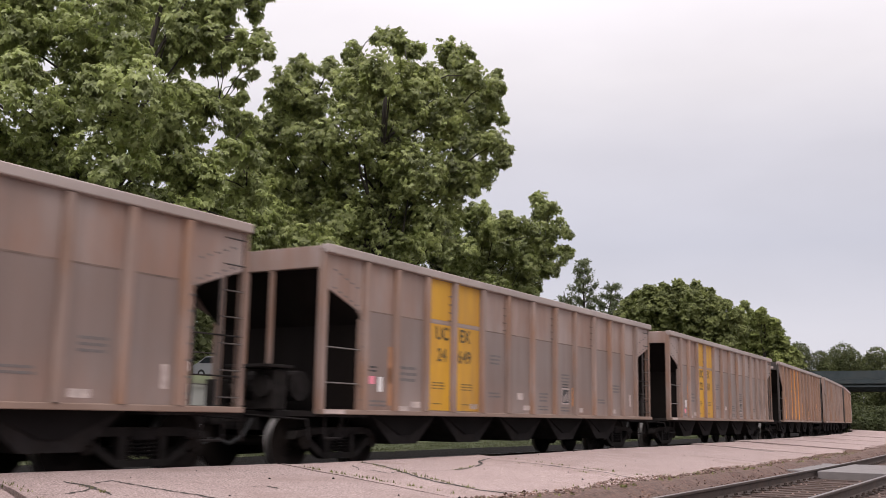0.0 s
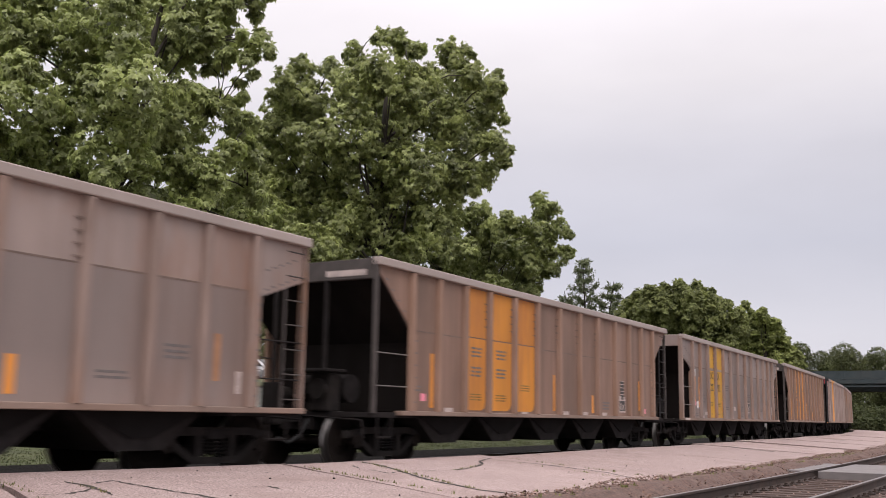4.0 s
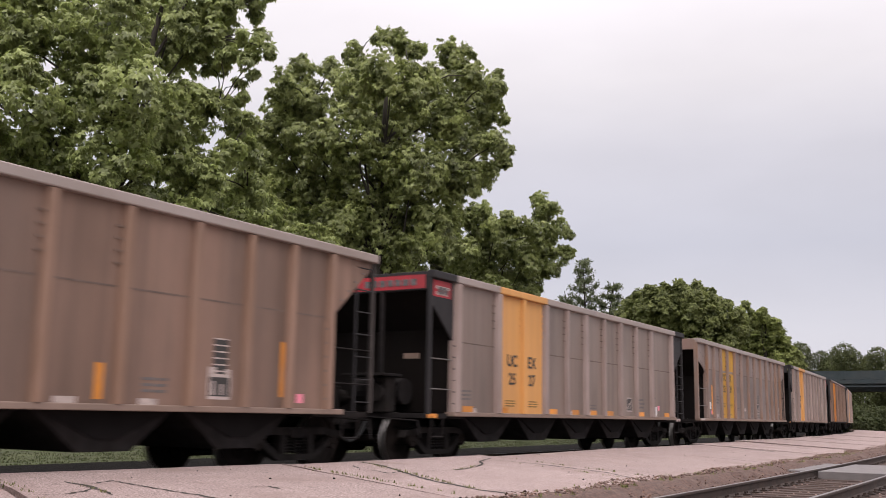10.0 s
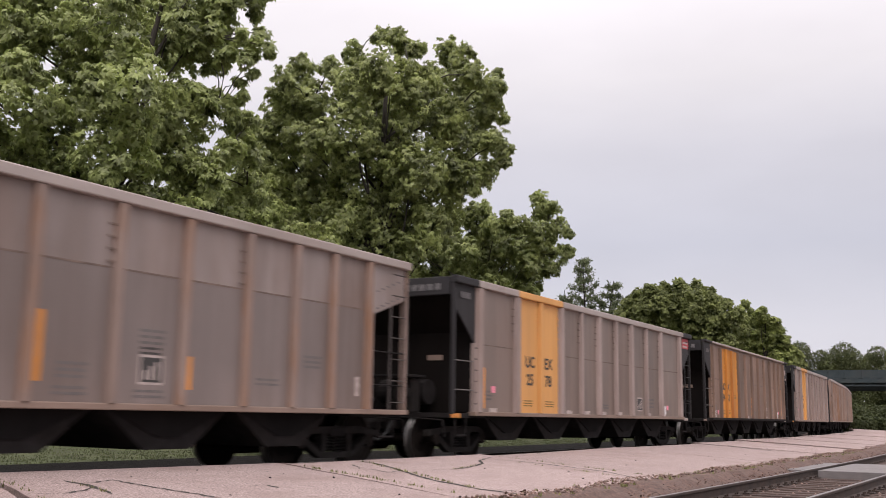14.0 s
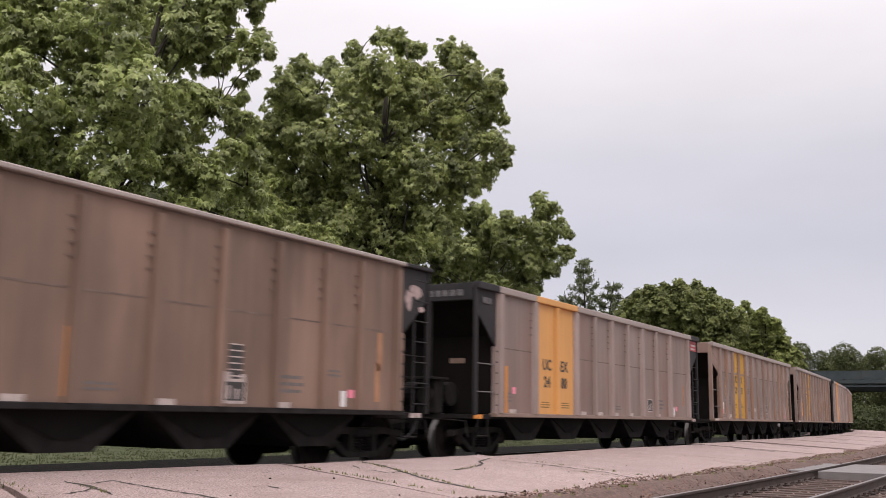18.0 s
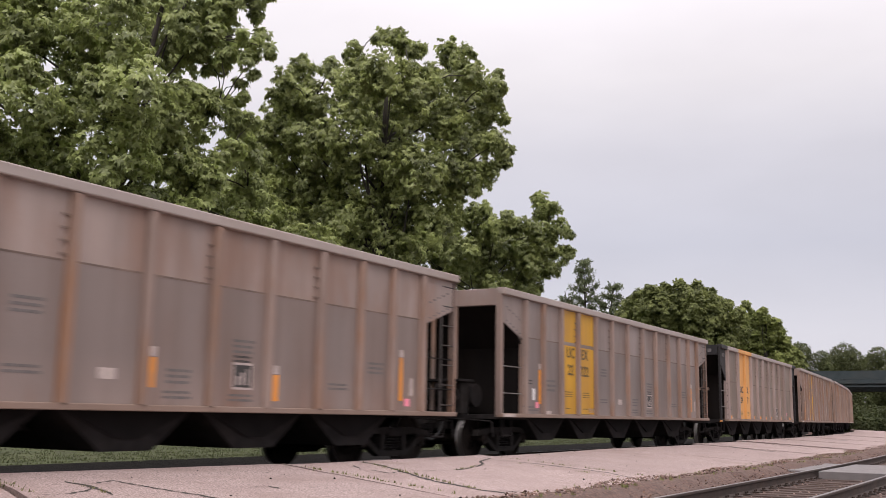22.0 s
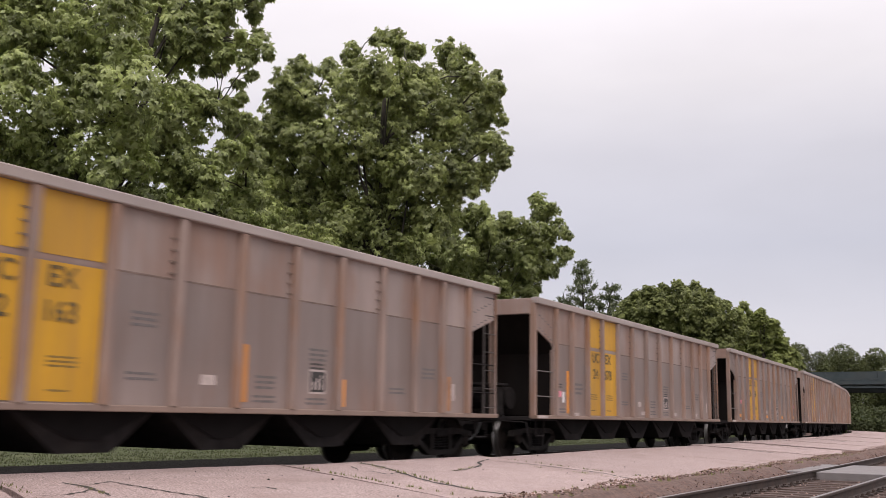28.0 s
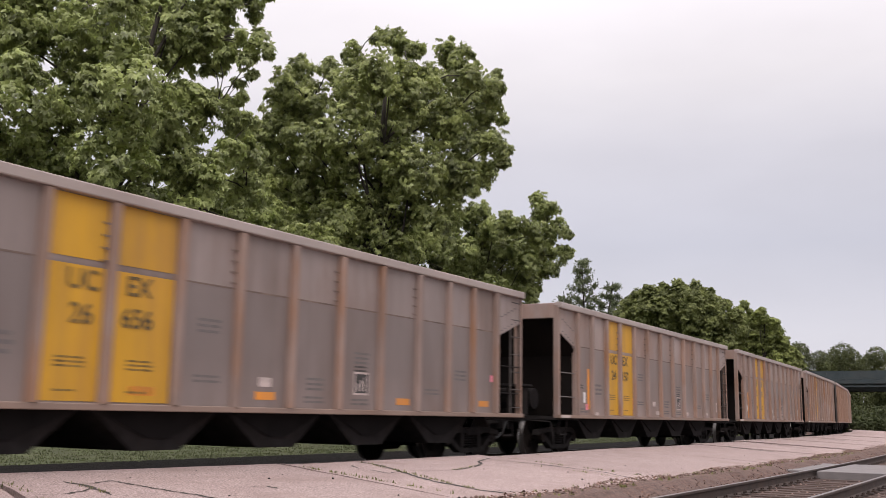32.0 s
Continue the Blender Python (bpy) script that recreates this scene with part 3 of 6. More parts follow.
def poly_sheet(pts, x0, x1):
    bm = B()
    prism(bm, [(py(p), z) for p, z in pts], "x", min(x0, x1), max(x0, x1))
    return bm


def rib_mesh(w, d, mat, z0=None, z1=None):
    """A pressed stiffener: a channel with sloping flanks and rounded foot."""
    z0, z1 = z0 or SILL + 0.05, z1 or TOP - 0.15
    bm = B()
    prism(bm, [(-0.002, -w / 2), (d * 0.8, -w * 0.38), (d, -w * 0.30), (d, w * 0.30), (d * 0.8, w * 0.38), (-0.002, w / 2)], "z", z0, z1)
    return mesh_of("rib", bm, mat)


def ladder_mesh(mat, n=7, w=0.40, h=2.44):
    bm = B()
    for y in (-w / 2, w / 2):
        box(bm, -0.012, 0.012, y - 0.02, y + 0.02, 0, h)
    for i in range(n):
        tube(bm, (0.03, -w / 2, 0.15 + i * (h - 0.3) / (n - 1)), (0.03, w / 2, 0.15 + i * (h - 0.3) / (n - 1)), 0.011, n=6)
    return mesh_of("ladder", bm, mat)


def bars_mesh(w, h, rows, mat, seed=0, frame_box=False):
    """Unreadable stencil lines as plain bars."""
    r = random.Random(seed)
    bm = B()
    step = h / rows
    for i in range(rows):
        z = h / 2 - step * (i + 0.5)
        a = -w / 2
        end = w / 2 * r.uniform(0.7, 1.0)
        while a < end:
            b = min(end, a + r.uniform(0.08, 0.22))
            box(bm, 0, 0.002, a, b, z - step * 0.24, z + step * 0.24)
            a = b + 0.02
    return mesh_of("stencil_block", bm, mat)


def plate_mesh(name, w, h, mat, d=0.003):
    bm = B()
    box(bm, 0, d, -w / 2, w / 2, -h / 2, h / 2)
    return mesh_of(name, bm, mat)


def label_mesh():
    """White consolidated stencil: a frame with a dark field and blocks in it."""
    bm = B()
    box(bm, 0, 0.002, -0.19, 0.19, -0.18, 0.18)
    n = len(bm.faces)
    box(bm, 0.002, 0.004, -0.165, 0.165, -0.15, 0.15)
    bm.faces.ensure_lookup_table()
    m = len(bm.faces)
    for y0, y1, z0, z1 in ((-0.11, -0.07, -0.12, 0.0), (-0.02, 0.02, -0.12, 0.05), (0.07, 0.10, -0.12, 0.10)):
        box(bm, 0.004, 0.006, y0, y1, z0, z1)
    bm.faces.ensure_lookup_table()
    for i, f in enumerate(bm.faces):
        f.material_index = 0 if i < n or i >= m else 1
    return mesh_of("data_label", bm, [M_WHITE2, M_INK])


def tall_label_mesh():
    """A framed white box below a dark ladder of white lines."""
    bm = B()
    white = []
    for y0, y1, z0, z1, x, w in ((-0.21, 0.21, 0.0, 0.33, 0.002, 1), (-0.18, 0.18, 0.04, 0.29, 0.004, 0), (-0.14, -0.09, 0.06, 0.24, 0.006, 1), (0.02, 0.07, 0.06, 0.2, 0.006, 1), (-0.21, -0.08, 0.30, 0.42, 0.003, 1),
                                 (0.10, 0.2, 0.30, 0.40, 0.003, 1), (-0.13, 0.13, 0.33, 0.80, 0.002, 0), *((-0.13, 0.13, 0.36 + 0.085 * i, 0.378 + 0.085 * i, 0.004, 1) for i in range(6))):
        n = len(bm.faces)
        box(bm, 0, x, y0, y1, z0, z1)
        white += [w] * (len(bm.faces) - n)
    bm.faces.ensure_lookup_table()
    for f, w in zip(bm.faces, white):
        f.material_index = 1 - w
    return mesh_of("data_label", bm, [M_WHITE2, M_INK])


LADDER_DARK, LADDER_GREY = ladder_mesh(M_BLACK), ladder_mesh(M_LADDER)
LABEL, TALL_LABEL = label_mesh(), tall_label_mesh()
BARS = [bars_mesh(0.55, 0.30, 3, M_INKGREY, 1), bars_mesh(0.42, 0.22, 3, M_INKGREY, 2), bars_mesh(0.5, 0.13, 2, M_INKGREY, 3), bars_mesh(0.36, 0.12, 2, M_INK, 4), bars_mesh(0.44, 0.15, 3, M_INKFADE, 5), bars_mesh(0.30, 0.05, 1, M_INKFADE, 6)]
SMALL_WHITE, WHITE_TAG = plate_mesh("white_plate", 0.26, 0.13, M_WHITE2), plate_mesh("white_tag", 0.13, 0.24, M_WHITE)
PINK, DASH, DASH2 = plate_mesh("pink_tag", 0.16, 0.13, M_PINK), plate_mesh("reflector", 0.40, 0.11, M_REFLECT), plate_mesh("reflector", 0.30, 0.10, M_WHITE2)
STRIP, STRIP2 = plate_mesh("reflector_strip", 0.12, 0.78, M_REFLECT), plate_mesh("reflector_strip", 0.13, 0.95, M_REFLECT)
SHORT_STRIP = plate_mesh("reflector_strip", 0.12, 0.42, M_REFLECT)


def headed_strip_mesh(h):
    """An orange reflector strip with a white piece at its upper end."""
    bm = B()
    box(bm, 0, 0.003, -0.06, 0.06, -h / 2, h / 2 - 0.13)
    n = len(bm.faces)
    box(bm, 0, 0.0035, -0.06, 0.06, h / 2 - 0.12, h / 2)
    bm.faces.ensure_lookup_table()
    for i, f in enumerate(bm.faces):
        f.material_index = 1 if i >= n else 0
    return mesh_of("reflector_strip", bm, [M_REFLECT, M_WHITE2])


HEADED, HEADED_SHORT = headed_strip_mesh(0.85), headed_strip_mesh(0.5)
STREAK_RUST = plate_mesh("rust_streak", 0.13, 0.62, M_RUST, 0.002)


def build_hopper(kind):
    """One open-top hopper car without its number: kind A grey, C brown with a deep end cut, D black-ended, E black-ended and brown."""
    ribs = RIBS[kind]
    body = {"A": M_GREY, "C": M_BROWN, "D": M_SILVER, "E": M_BROWN}[kind]
    rib_m = {"A": M_RIB, "C": M_RIB_BROWN, "D": M_RIB_PALE, "E": M_UMBER}[kind]
    end_m = M_BLACK if kind in "DE" else body
    chord_m = M_CHORD
    label = {"A": "weathered grey steel open-top hopper car with yellow panels", "C": "dusty brown hopper car with three dirty orange panels",
             "D": "dull aluminium hopper car with black ends and light orange panels", "E": "dusty brown hopper car with black ends and orange panels"}[kind]
    car = thing("hopper_car", pose(0, 0, 0), label, "hopper car", "coal train")
    e = {"A": 1.02, "C": 1.22}.get(kind, 0.84)            # width of the end cut
    z_post, z_diag = {"A": (2.80, 2.48), "C": (3.22, 2.25), "D": (2.86, 2.24), "E": (2.86, 2.24)}[kind]
    L = LEN
    shared = {}
    for k in (1, -1):
        xo, xi = k * 1.575, k * 1.55
        part("side_sheet", poly_sheet([(e, SILL + 0.04), (L - e, SILL + 0.04), (L - e, TOP - 0.08), (e, TOP - 0.08)], xi, xo), body, car)
        for near in (True, False):
            pts = [(0.10, z_post), (e - 0.002, z_diag), (e - 0.002, TOP - 0.08), (0.10, TOP - 0.08)]
            pts = pts if near else [(L - p, z) for p, z in pts]
            part("end_sheet", poly_sheet(pts, xi, xo), end_m, car, "dull black painted end" if end_m is M_BLACK else "")
            # corner post
            bm = B()
            thick = (0.11 if kind == "A" else 0.08) if near == (k > 0) else 0.055
            a, b = (0.0, thick) if near else (L - thick, L)
            inner_x = 1.47 if kind == "A" else 1.52
            box(bm, min(k * inner_x, k * 1.595), max(k * inner_x, k * 1.595), py(a), py(b), SILL, TOP - 0.06, 0.012)
            part("corner_post", bm, end_m if kind in "DE" else (rib_m if kind == "A" else M_LADDER), car)
            # flange on the edge of the end cut
            bm = B()
            a = e - 0.03 if near else L - e - 0.05
            box(bm, min(k * 1.50, k * 1.60), max(k * 1.50, k * 1.60), py(a), py(a + 0.08), SILL + 0.03, z_diag + 0.02, 0.008)
            part("cut_flange", bm, rib_m, car)
            # bolts along the cut and the post
            if k > 0:
                bm = B()
                z = SILL + 0.2
                while z < z_diag:
                    c = e + 0.01 if near else L - e - 0.01
                    box(bm, 1.60, 1.612, py(c) - 0.028, py(c) + 0.028, z - 0.014, z + 0.014)
                    z += 0.21
                for i in range(1, 6):
                    f = i / 6
                    p, q = 0.14 + (e - 0.14) * f, z_post + (z_diag - z_post) * f + 0.07
                    p = p if near else L - p
                    for dz in ((0.0, 0.28) if kind == "A" else (0.0,)):
                        if q + dz < TOP - 0.2:
                            box(bm, 1.575, 1.583, py(p) - 0.03, py(p) + 0.03, q + dz - 0.012, q + dz + 0.012)
                tagged(part("bolts", bm, M_BLACK if kind in "DE" else M_INKGREY, car), kind="stuff")
            # grab irons across the cut
            for z in (1.36, 1.90):
                bm = B()
                a, b = (0.06, e) if near else (L - e, L - 0.06)
                tube(bm, (k * 1.56, py(a), z), (k * 1.56, py(b), z), 0.012, n=6)
                part("grab_iron", bm, M_INKGREY if near else M_DARK, car)
        wide = {0, 1, 3, 5, 7, 9, 10} if kind == "D" else set()
        for i, p in enumerate(ribs):
            painted = (kind == "D" and i == 2) or (kind == "E" and i in (2, 3))
            key = (i in wide, painted)
            if key not in shared:
                shared[key] = rib_mesh(0.24 if key[0] else 0.12 if kind == "E" else 0.15, 0.085, {"D": M_ORANGE, "A": M_YELLOW}.get(kind, M_ORANGE2) if painted else rib_m)
            part("rib", shared[key], None, car, "painted orange rib" if painted else "", at=pose(k * 1.576, py(p), 0, 0, 0, 0 if k > 0 else 180))
        # top chord with an overhanging lip, in three lengths where the ends are black
        cuts = [(0, L, chord_m)] if kind in "AC" else [(0, e + 0.02, M_BLACK), (e + 0.02, ribs[1], chord_m), (ribs[1], ribs[3] if kind == "D" else ribs[4], M_ORANGE if kind == "D" else chord_m),
                                                        (ribs[3] if kind == "D" else ribs[4], L - e - 0.02, chord_m), (L - e - 0.02, L, M_BLACK)]
        for a, b, m in cuts:
            bm = B()
            box(bm, min(k * 1.50, k * 1.665), max(k * 1.50, k * 1.665), py(a), py(b), TOP - (0.07 if kind == "E" else 0.14), TOP, 0.018)
            part("top_chord", bm, m, car)
        bm = B()
        box(bm, min(k * 1.46, k * 1.64), max(k * 1.46, k * 1.64), py(0.0 if kind == "A" else 0.8), py(L if kind == "A" else L - 0.8), SILL - 0.03, SILL + 0.05, 0.012)
        part("side_sill", bm, M_DARK if kind == "E" else M_SILL, car)
    for near in (1, -1):
        y = -HALF * near
        # end transom, inner posts, slope sheet, deck and coupler
        bm = B()
        box(bm, -1.5, 1.5, min(y, y + 0.09 * near), max(y, y + 0.09 * near), TOP - 0.36, TOP - 0.02, 0.012)
        part("end_transom", bm, {"C": M_LADDER}.get(kind, end_m), car)
        if kind == "C" and near > 0:
            bm = B()
            box(bm, 0.55, 1.38, y - 0.008, y, TOP - 0.30, TOP - 0.20)
            part("number_board", bm, M_WHITE2, car, "worn white board on the end")
        if kind == "D":
            bm = B()
            box(bm, -1.48, 1.48, y - 0.006 * near if near < 0 else y - 0.006, y if near > 0 else y + 0.006, TOP - 0.33, TOP - 0.08)
            car_red = part("end_stripe", bm, M_RED, car, "dark red stripe")
            car_red["which"] = near
        if kind == "D":
            bm = B()
            a, b = (0.13, 0.74) if near > 0 else (LEN - 0.74, LEN - 0.13)
            box(bm, 1.576, 1.581, py(a), py(b), TOP - 0.46, TOP - 0.16)
            patch = part("end_stripe", bm, M_RED, car, "dark red patch with white lines")
            patch["which"] = near
            bm = B()
            for z in (TOP - 0.29, TOP - 0.40):
                box(bm, 1.581, 1.583, py(a + 0.08), py(b - 0.14 if z < TOP - 0.35 else b - 0.06), z - 0.025, z + 0.03)
            lines = part("stencil_block", bm, M_WHITE2, patch)
        for x in ((-0.53, 0.0, 0.53) if kind == "A" else (-0.55, 0.55)):
            bm = B()
            hw = 0.035 if kind == "A" else 0.03
            box(bm, x - hw, x + hw, min(y, y + 0.06 * near), max(y, y + 0.06 * near), 1.0, TOP - 0.36)
            part("end_post", bm, rib_m if kind == "A" else M_DARK, car)
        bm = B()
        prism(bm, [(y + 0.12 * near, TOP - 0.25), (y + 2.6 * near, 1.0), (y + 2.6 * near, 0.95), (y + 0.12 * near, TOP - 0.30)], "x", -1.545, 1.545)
        part("slope_sheet", bm, M_SLOPE, car, "rusty slope sheet darkened with the shade of the end recess")
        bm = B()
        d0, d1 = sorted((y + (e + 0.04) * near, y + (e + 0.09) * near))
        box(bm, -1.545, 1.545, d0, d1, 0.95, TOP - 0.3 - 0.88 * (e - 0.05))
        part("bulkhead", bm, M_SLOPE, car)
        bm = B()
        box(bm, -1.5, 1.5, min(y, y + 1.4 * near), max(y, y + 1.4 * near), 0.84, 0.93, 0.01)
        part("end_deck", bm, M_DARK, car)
        bm = B()
        box(bm, -0.13, 0.13, min(y - 0.45 * near, y), max(y - 0.45 * near, y), 0.74, 0.94, 0.02)
        box(bm, -0.17, 0.17, min(y - 0.80 * near, y - 0.45 * near), max(y - 0.80 * near, y - 0.45 * near), 0.70, 0.98, 0.05)
        part("coupler", bm, M_TRUCK, car)
        bm = B()
        hose = [Vector((0.35, y - 0.10 * near, 0.80)), Vector((0.36, y - 0.30 * near, 0.55)), Vector((0.33, y - 0.55 * near, 0.42)), Vector((0.28, y - 0.78 * near, 0.50))]
        for p, q in zip(hose, hose[1:]):
            tube(bm, p, q, 0.028, n=8)
        part("air_hose", bm, M_RUBBER, car)
        bm = B()
        tube(bm, (0.2, y - 0.12 * near, 0.86), (1.45, y - 0.12 * near, 0.80), 0.016, n=6)
        tube(bm, (1.45, y - 0.12 * near, 0.80), (1.50, y - 0.12 * near, 0.50), 0.016, n=6)
        part("uncoupling_lever", bm, M_DARK, car)
        for k in (1, -1):
            bm = B()
            for dy in (0.25, 0.65):
                tube(bm, (k * 1.50, y + dy * near, 0.88), (k * 1.50, y + dy * near, 0.52), 0.016, n=6)
            tube(bm, (k * 1.50, y + 0.25 * near, 0.52), (k * 1.50, y + 0.65 * near, 0.52), 0.02, n=6)
            part("sill_step", bm, M_DARK, car)
            if near != k:
                part("ladder", LADDER_GREY if kind == "A" else LADDER_DARK, None, car, at=pose(k * 1.545, y + 0.24 * near, SILL + 0.02, 0, 0, 0 if k > 0 else 180))
    # brake gear on the leading end
    bm = B()
    tube(bm, (-0.3, -HALF + 0.55, 1.32), (0.75, -HALF + 0.55, 1.32), 0.24, n=16)
    part("air_reservoir", bm, M_DARK, car)
    bm = B()
    tube(bm, (-0.75, -HALF + 0.30, 1.20), (-0.75, -HALF + 0.62, 1.20), 0.16, n=14)
    tube(bm, (-0.75, -HALF + 0.62, 1.20), (-0.75, -HALF + 1.3, 1.20), 0.03, n=8)
    box(bm, -0.95, -0.55, -HALF + 0.18, -HALF + 0.30, 0.93, 1.42, 0.02)
    part("brake_cylinder", bm, M_TRUCK, car)
    bm = B()
    box(bm, -0.10, 0.82, -HALF - 0.28, -HALF + 0.30, 1.58, 1.63, 0.01)
    part("brake_platform", bm, M_DARK, car, "sooty steel platform on the end")
    bm = B()
    box(bm, 0.32, 0.74, -HALF - 0.06, -HALF + 0.24, 0.93, 1.56, 0.03)
    tube(bm, (0.53, -HALF - 0.06, 1.30), (0.53, -HALF - 0.14, 1.30), 0.17, n=16)
    part("hand_brake", bm, M_TRUCK, car)
    if kind in "DE":
        for p0, p1, m in ((0.10, 0.44, M_REFLECT if kind == "D" else M_SILL), (LEN - 0.44, LEN - 0.10, M_WHITE2)):
            bm = B()
            box(bm, 1.500, 1.506, py(p0), py(p1), 0.845, 0.925)
            part("reflector", bm, m, car)
        bm = B()
        box(bm, 0.72, 1.06, -HALF + 0.50, -HALF + 0.52, 1.92, 2.02, 0.005)
        part("badge_plate", bm, M_SILL, car, "dusty plate on the end frame")
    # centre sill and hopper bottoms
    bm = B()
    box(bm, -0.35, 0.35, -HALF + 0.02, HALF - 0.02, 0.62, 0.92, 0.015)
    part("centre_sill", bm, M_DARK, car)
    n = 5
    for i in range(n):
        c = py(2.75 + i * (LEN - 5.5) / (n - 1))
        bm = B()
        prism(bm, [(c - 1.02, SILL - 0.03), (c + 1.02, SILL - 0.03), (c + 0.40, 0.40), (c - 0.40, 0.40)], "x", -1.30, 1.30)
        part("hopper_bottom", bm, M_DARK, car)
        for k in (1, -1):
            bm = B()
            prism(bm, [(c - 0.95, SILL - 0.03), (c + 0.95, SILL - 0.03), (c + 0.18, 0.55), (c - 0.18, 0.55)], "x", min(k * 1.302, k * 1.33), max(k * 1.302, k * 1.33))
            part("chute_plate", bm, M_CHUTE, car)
    bm = B()
    box(bm, -1.545, 1.545, -HALF + 2.5, HALF - 2.5, SILL + 0.02, SILL + 0.08)
    part("floor_sheet", bm, M_SLOPE, car)
    truck(car, -HALF + 1.2)
    truck(car, HALF - 1.2)
    z_seam = {"A": 2.53, "C": 2.325}.get(kind, 2.235)
    # horizontal seam low on each panel, and clips on some ribs
    for a, b in zip(ribs[:-1], ribs[1:]):
        if (kind == "A" and a in ribs[2:4]) or (kind == "C" and a in ribs[2:5]):
            continue
        bm = B()
        box(bm, 1.574, 1.578, py(a + 0.09), py(b - 0.09), z_seam, z_seam + 0.024)
        part("seam", bm, M_SEAM, car)
    for i in ((3, 5, 7, 9) if kind == "A" else range(3, 9) if kind == "C" else range(1, len(ribs) - 1)):
        for q in (-1,):
            for j in range(4):
                bm = B()
                y = ribs[i] + q * (0.16 if i in wide else 0.11)
                box(bm, 1.576, 1.596, py(y - 0.035), py(y + 0.035), 2.60 + 0.15 * j, 2.625 + 0.15 * j)
                part("clip", bm, {"D": M_ORANGE, "E": M_ORANGE2}.get(kind, M_SEAM) if kind in "DE" and i in (2, 3) and y < ribs[3] else M_SEAM, car)
    side = 1.576

    def put(me, p, z, label="", proud=0.0):
        return part(me.name.split(".")[0], me, None, car, label, at=pose(side + proud, py(p), z))

    if kind == "A":
        for i in (2, 3):
            a, b = ribs[i] + 0.08, ribs[i + 1] - 0.08
            for z0, z1 in ((0.98, 2.52), (2.60, TOP - 0.15)):
                bm = B()
                box(bm, side, side + 0.004, py(a), py(b), z0, z1)
                part("painted_panel", bm, M_YELLOW, car, "weathered yellow paint")
            put(BARS[4], (a + b) / 2, 1.42, "", 0.004)
            put(BARS[5], (a + b) / 2 - 0.05, 1.10, "", 0.004)
        put(BARS[0], 2.44, 1.58)
        put(BARS[1], 5.55, 2.0)
        put(BARS[2], 5.56, 1.31)
        put(SMALL_WHITE, 6.67, 1.31)
        put(LABEL, 8.94, 1.37)
        put(BARS[3], 8.94, 1.60)
        put(BARS[1], 8.94, 1.77)
        put(BARS[2], 8.94, 1.08)
        put(BARS[1], 7.79, 1.32)
        put(BARS[2], 7.79, 1.09)
        put(BARS[2], 11.08, 1.30)
        put(BARS[1], 12.05, 1.63)
        put(BARS[2], 1.55, 1.07)
        put(BARS[3], 1.34, 1.62)
        put(DASH2, 2.3, 0.985)
        bm = B()
        box(bm, 1.642, 1.648, py(0.05), py(0.55), SILL - 0.02, SILL + 0.04)
        part("reflector", bm, M_WHITE2, car)
    elif kind == "C":
        for i in (2, 3, 4):
            a, b = ribs[i] + 0.10, ribs[i + 1] - 0.10
            bm = B()
            r = 0.16
            pts = [(py(a), 2.36), (py(a), 1.0), (py(b) - r, 1.0), (py(b) - r * 0.3, 1.05), (py(b), 1.0 + r), (py(b), 2.36)]
            prism(bm, pts, "x", side, side + 0.004)
            part("painted_panel", bm, M_ORANGE2, car, "dirty orange paint")
            bm = B()
            box(bm, side, side + 0.004, py(a), py(b), 2.385, TOP - 0.16)
            part("painted_panel", bm, M_ORANGE2, car, "dirty orange paint")
            put(BARS[4], (a + b) / 2, 1.25 if i < 4 else 1.48, "", 0.004)
        put(TALL_LABEL, 11.1, 1.05, "tall white label with dark lines")
        put(STRIP2, 1.80, 1.50)
        put(STRIP, 6.95, 1.43)
        put(SHORT_STRIP, 9.15, 1.22)
        put(PINK, 1.52, 1.20)
        put(PINK, 12.75, 1.10)
        put(STRIP, 12.35, 1.50)
        put(BARS[1], 10.0, 1.2)
        put(BARS[2], 1.25, 1.35)
        for p in (2.4, 5.5, 7.6, 8.7, 9.9):
            put(DASH2, p, 0.985)
    else:
        m = M_ORANGE if kind == "D" else M_ORANGE2
        for i in ((1, 2) if kind == "D" else (1, 2, 3)):
            a, b = ribs[i] + (0.13 if i == 1 else 0.08), ribs[i + 1] - (0.13 if i == 2 and kind == "D" else 0.08)
            bm = B()
            box(bm, side, side + 0.004, py(a), py(b), SILL + 0.05, TOP - 0.145)
            part("painted_panel", bm, m, car, "faded orange paint")
            put(BARS[4], (a + b) / 2, 1.16 if i < 3 else 1.7, "", 0.004)
        if kind == "E":
            put(TALL_LABEL, 9.7, 1.0, "white label with dark lines")
        else:
            put(LABEL, 9.98, 1.26)
        put(BARS[1], 1.35, 1.28)
        put(BARS[2], 11.8, 1.5)
        put(BARS[2], 7.5, 1.16)
        put(BARS[0], 10.9, 1.3)
        put(WHITE_TAG, 12.1, 1.12)
        put(PINK, 12.3, 1.2)
        for p in ((1.6, 5.3, 6.35, 7.4, 8.5, 10.7, 12.0) if kind == "D" else (6.35, 8.5, 10.7)):
            put(DASH2, p, 0.99)
        bm = B()
        for i in range(4):
            box(bm, 1.596, 1.599, py(0.26 + 0.09 * i), py(0.33 + 0.09 * i), TOP - 0.40, TOP - 0.28)
        part("stencil_block", bm, M_STENCIL, car)
        r = random.Random(8)
        if kind == "E":
            for p, z, w, h in ((LEN - 0.45, 3.02, 0.30, 0.14), (LEN - 0.66, 2.86, 0.12, 0.20), (LEN - 0.25, 2.72, 0.12, 0.06)):
                bm = B()
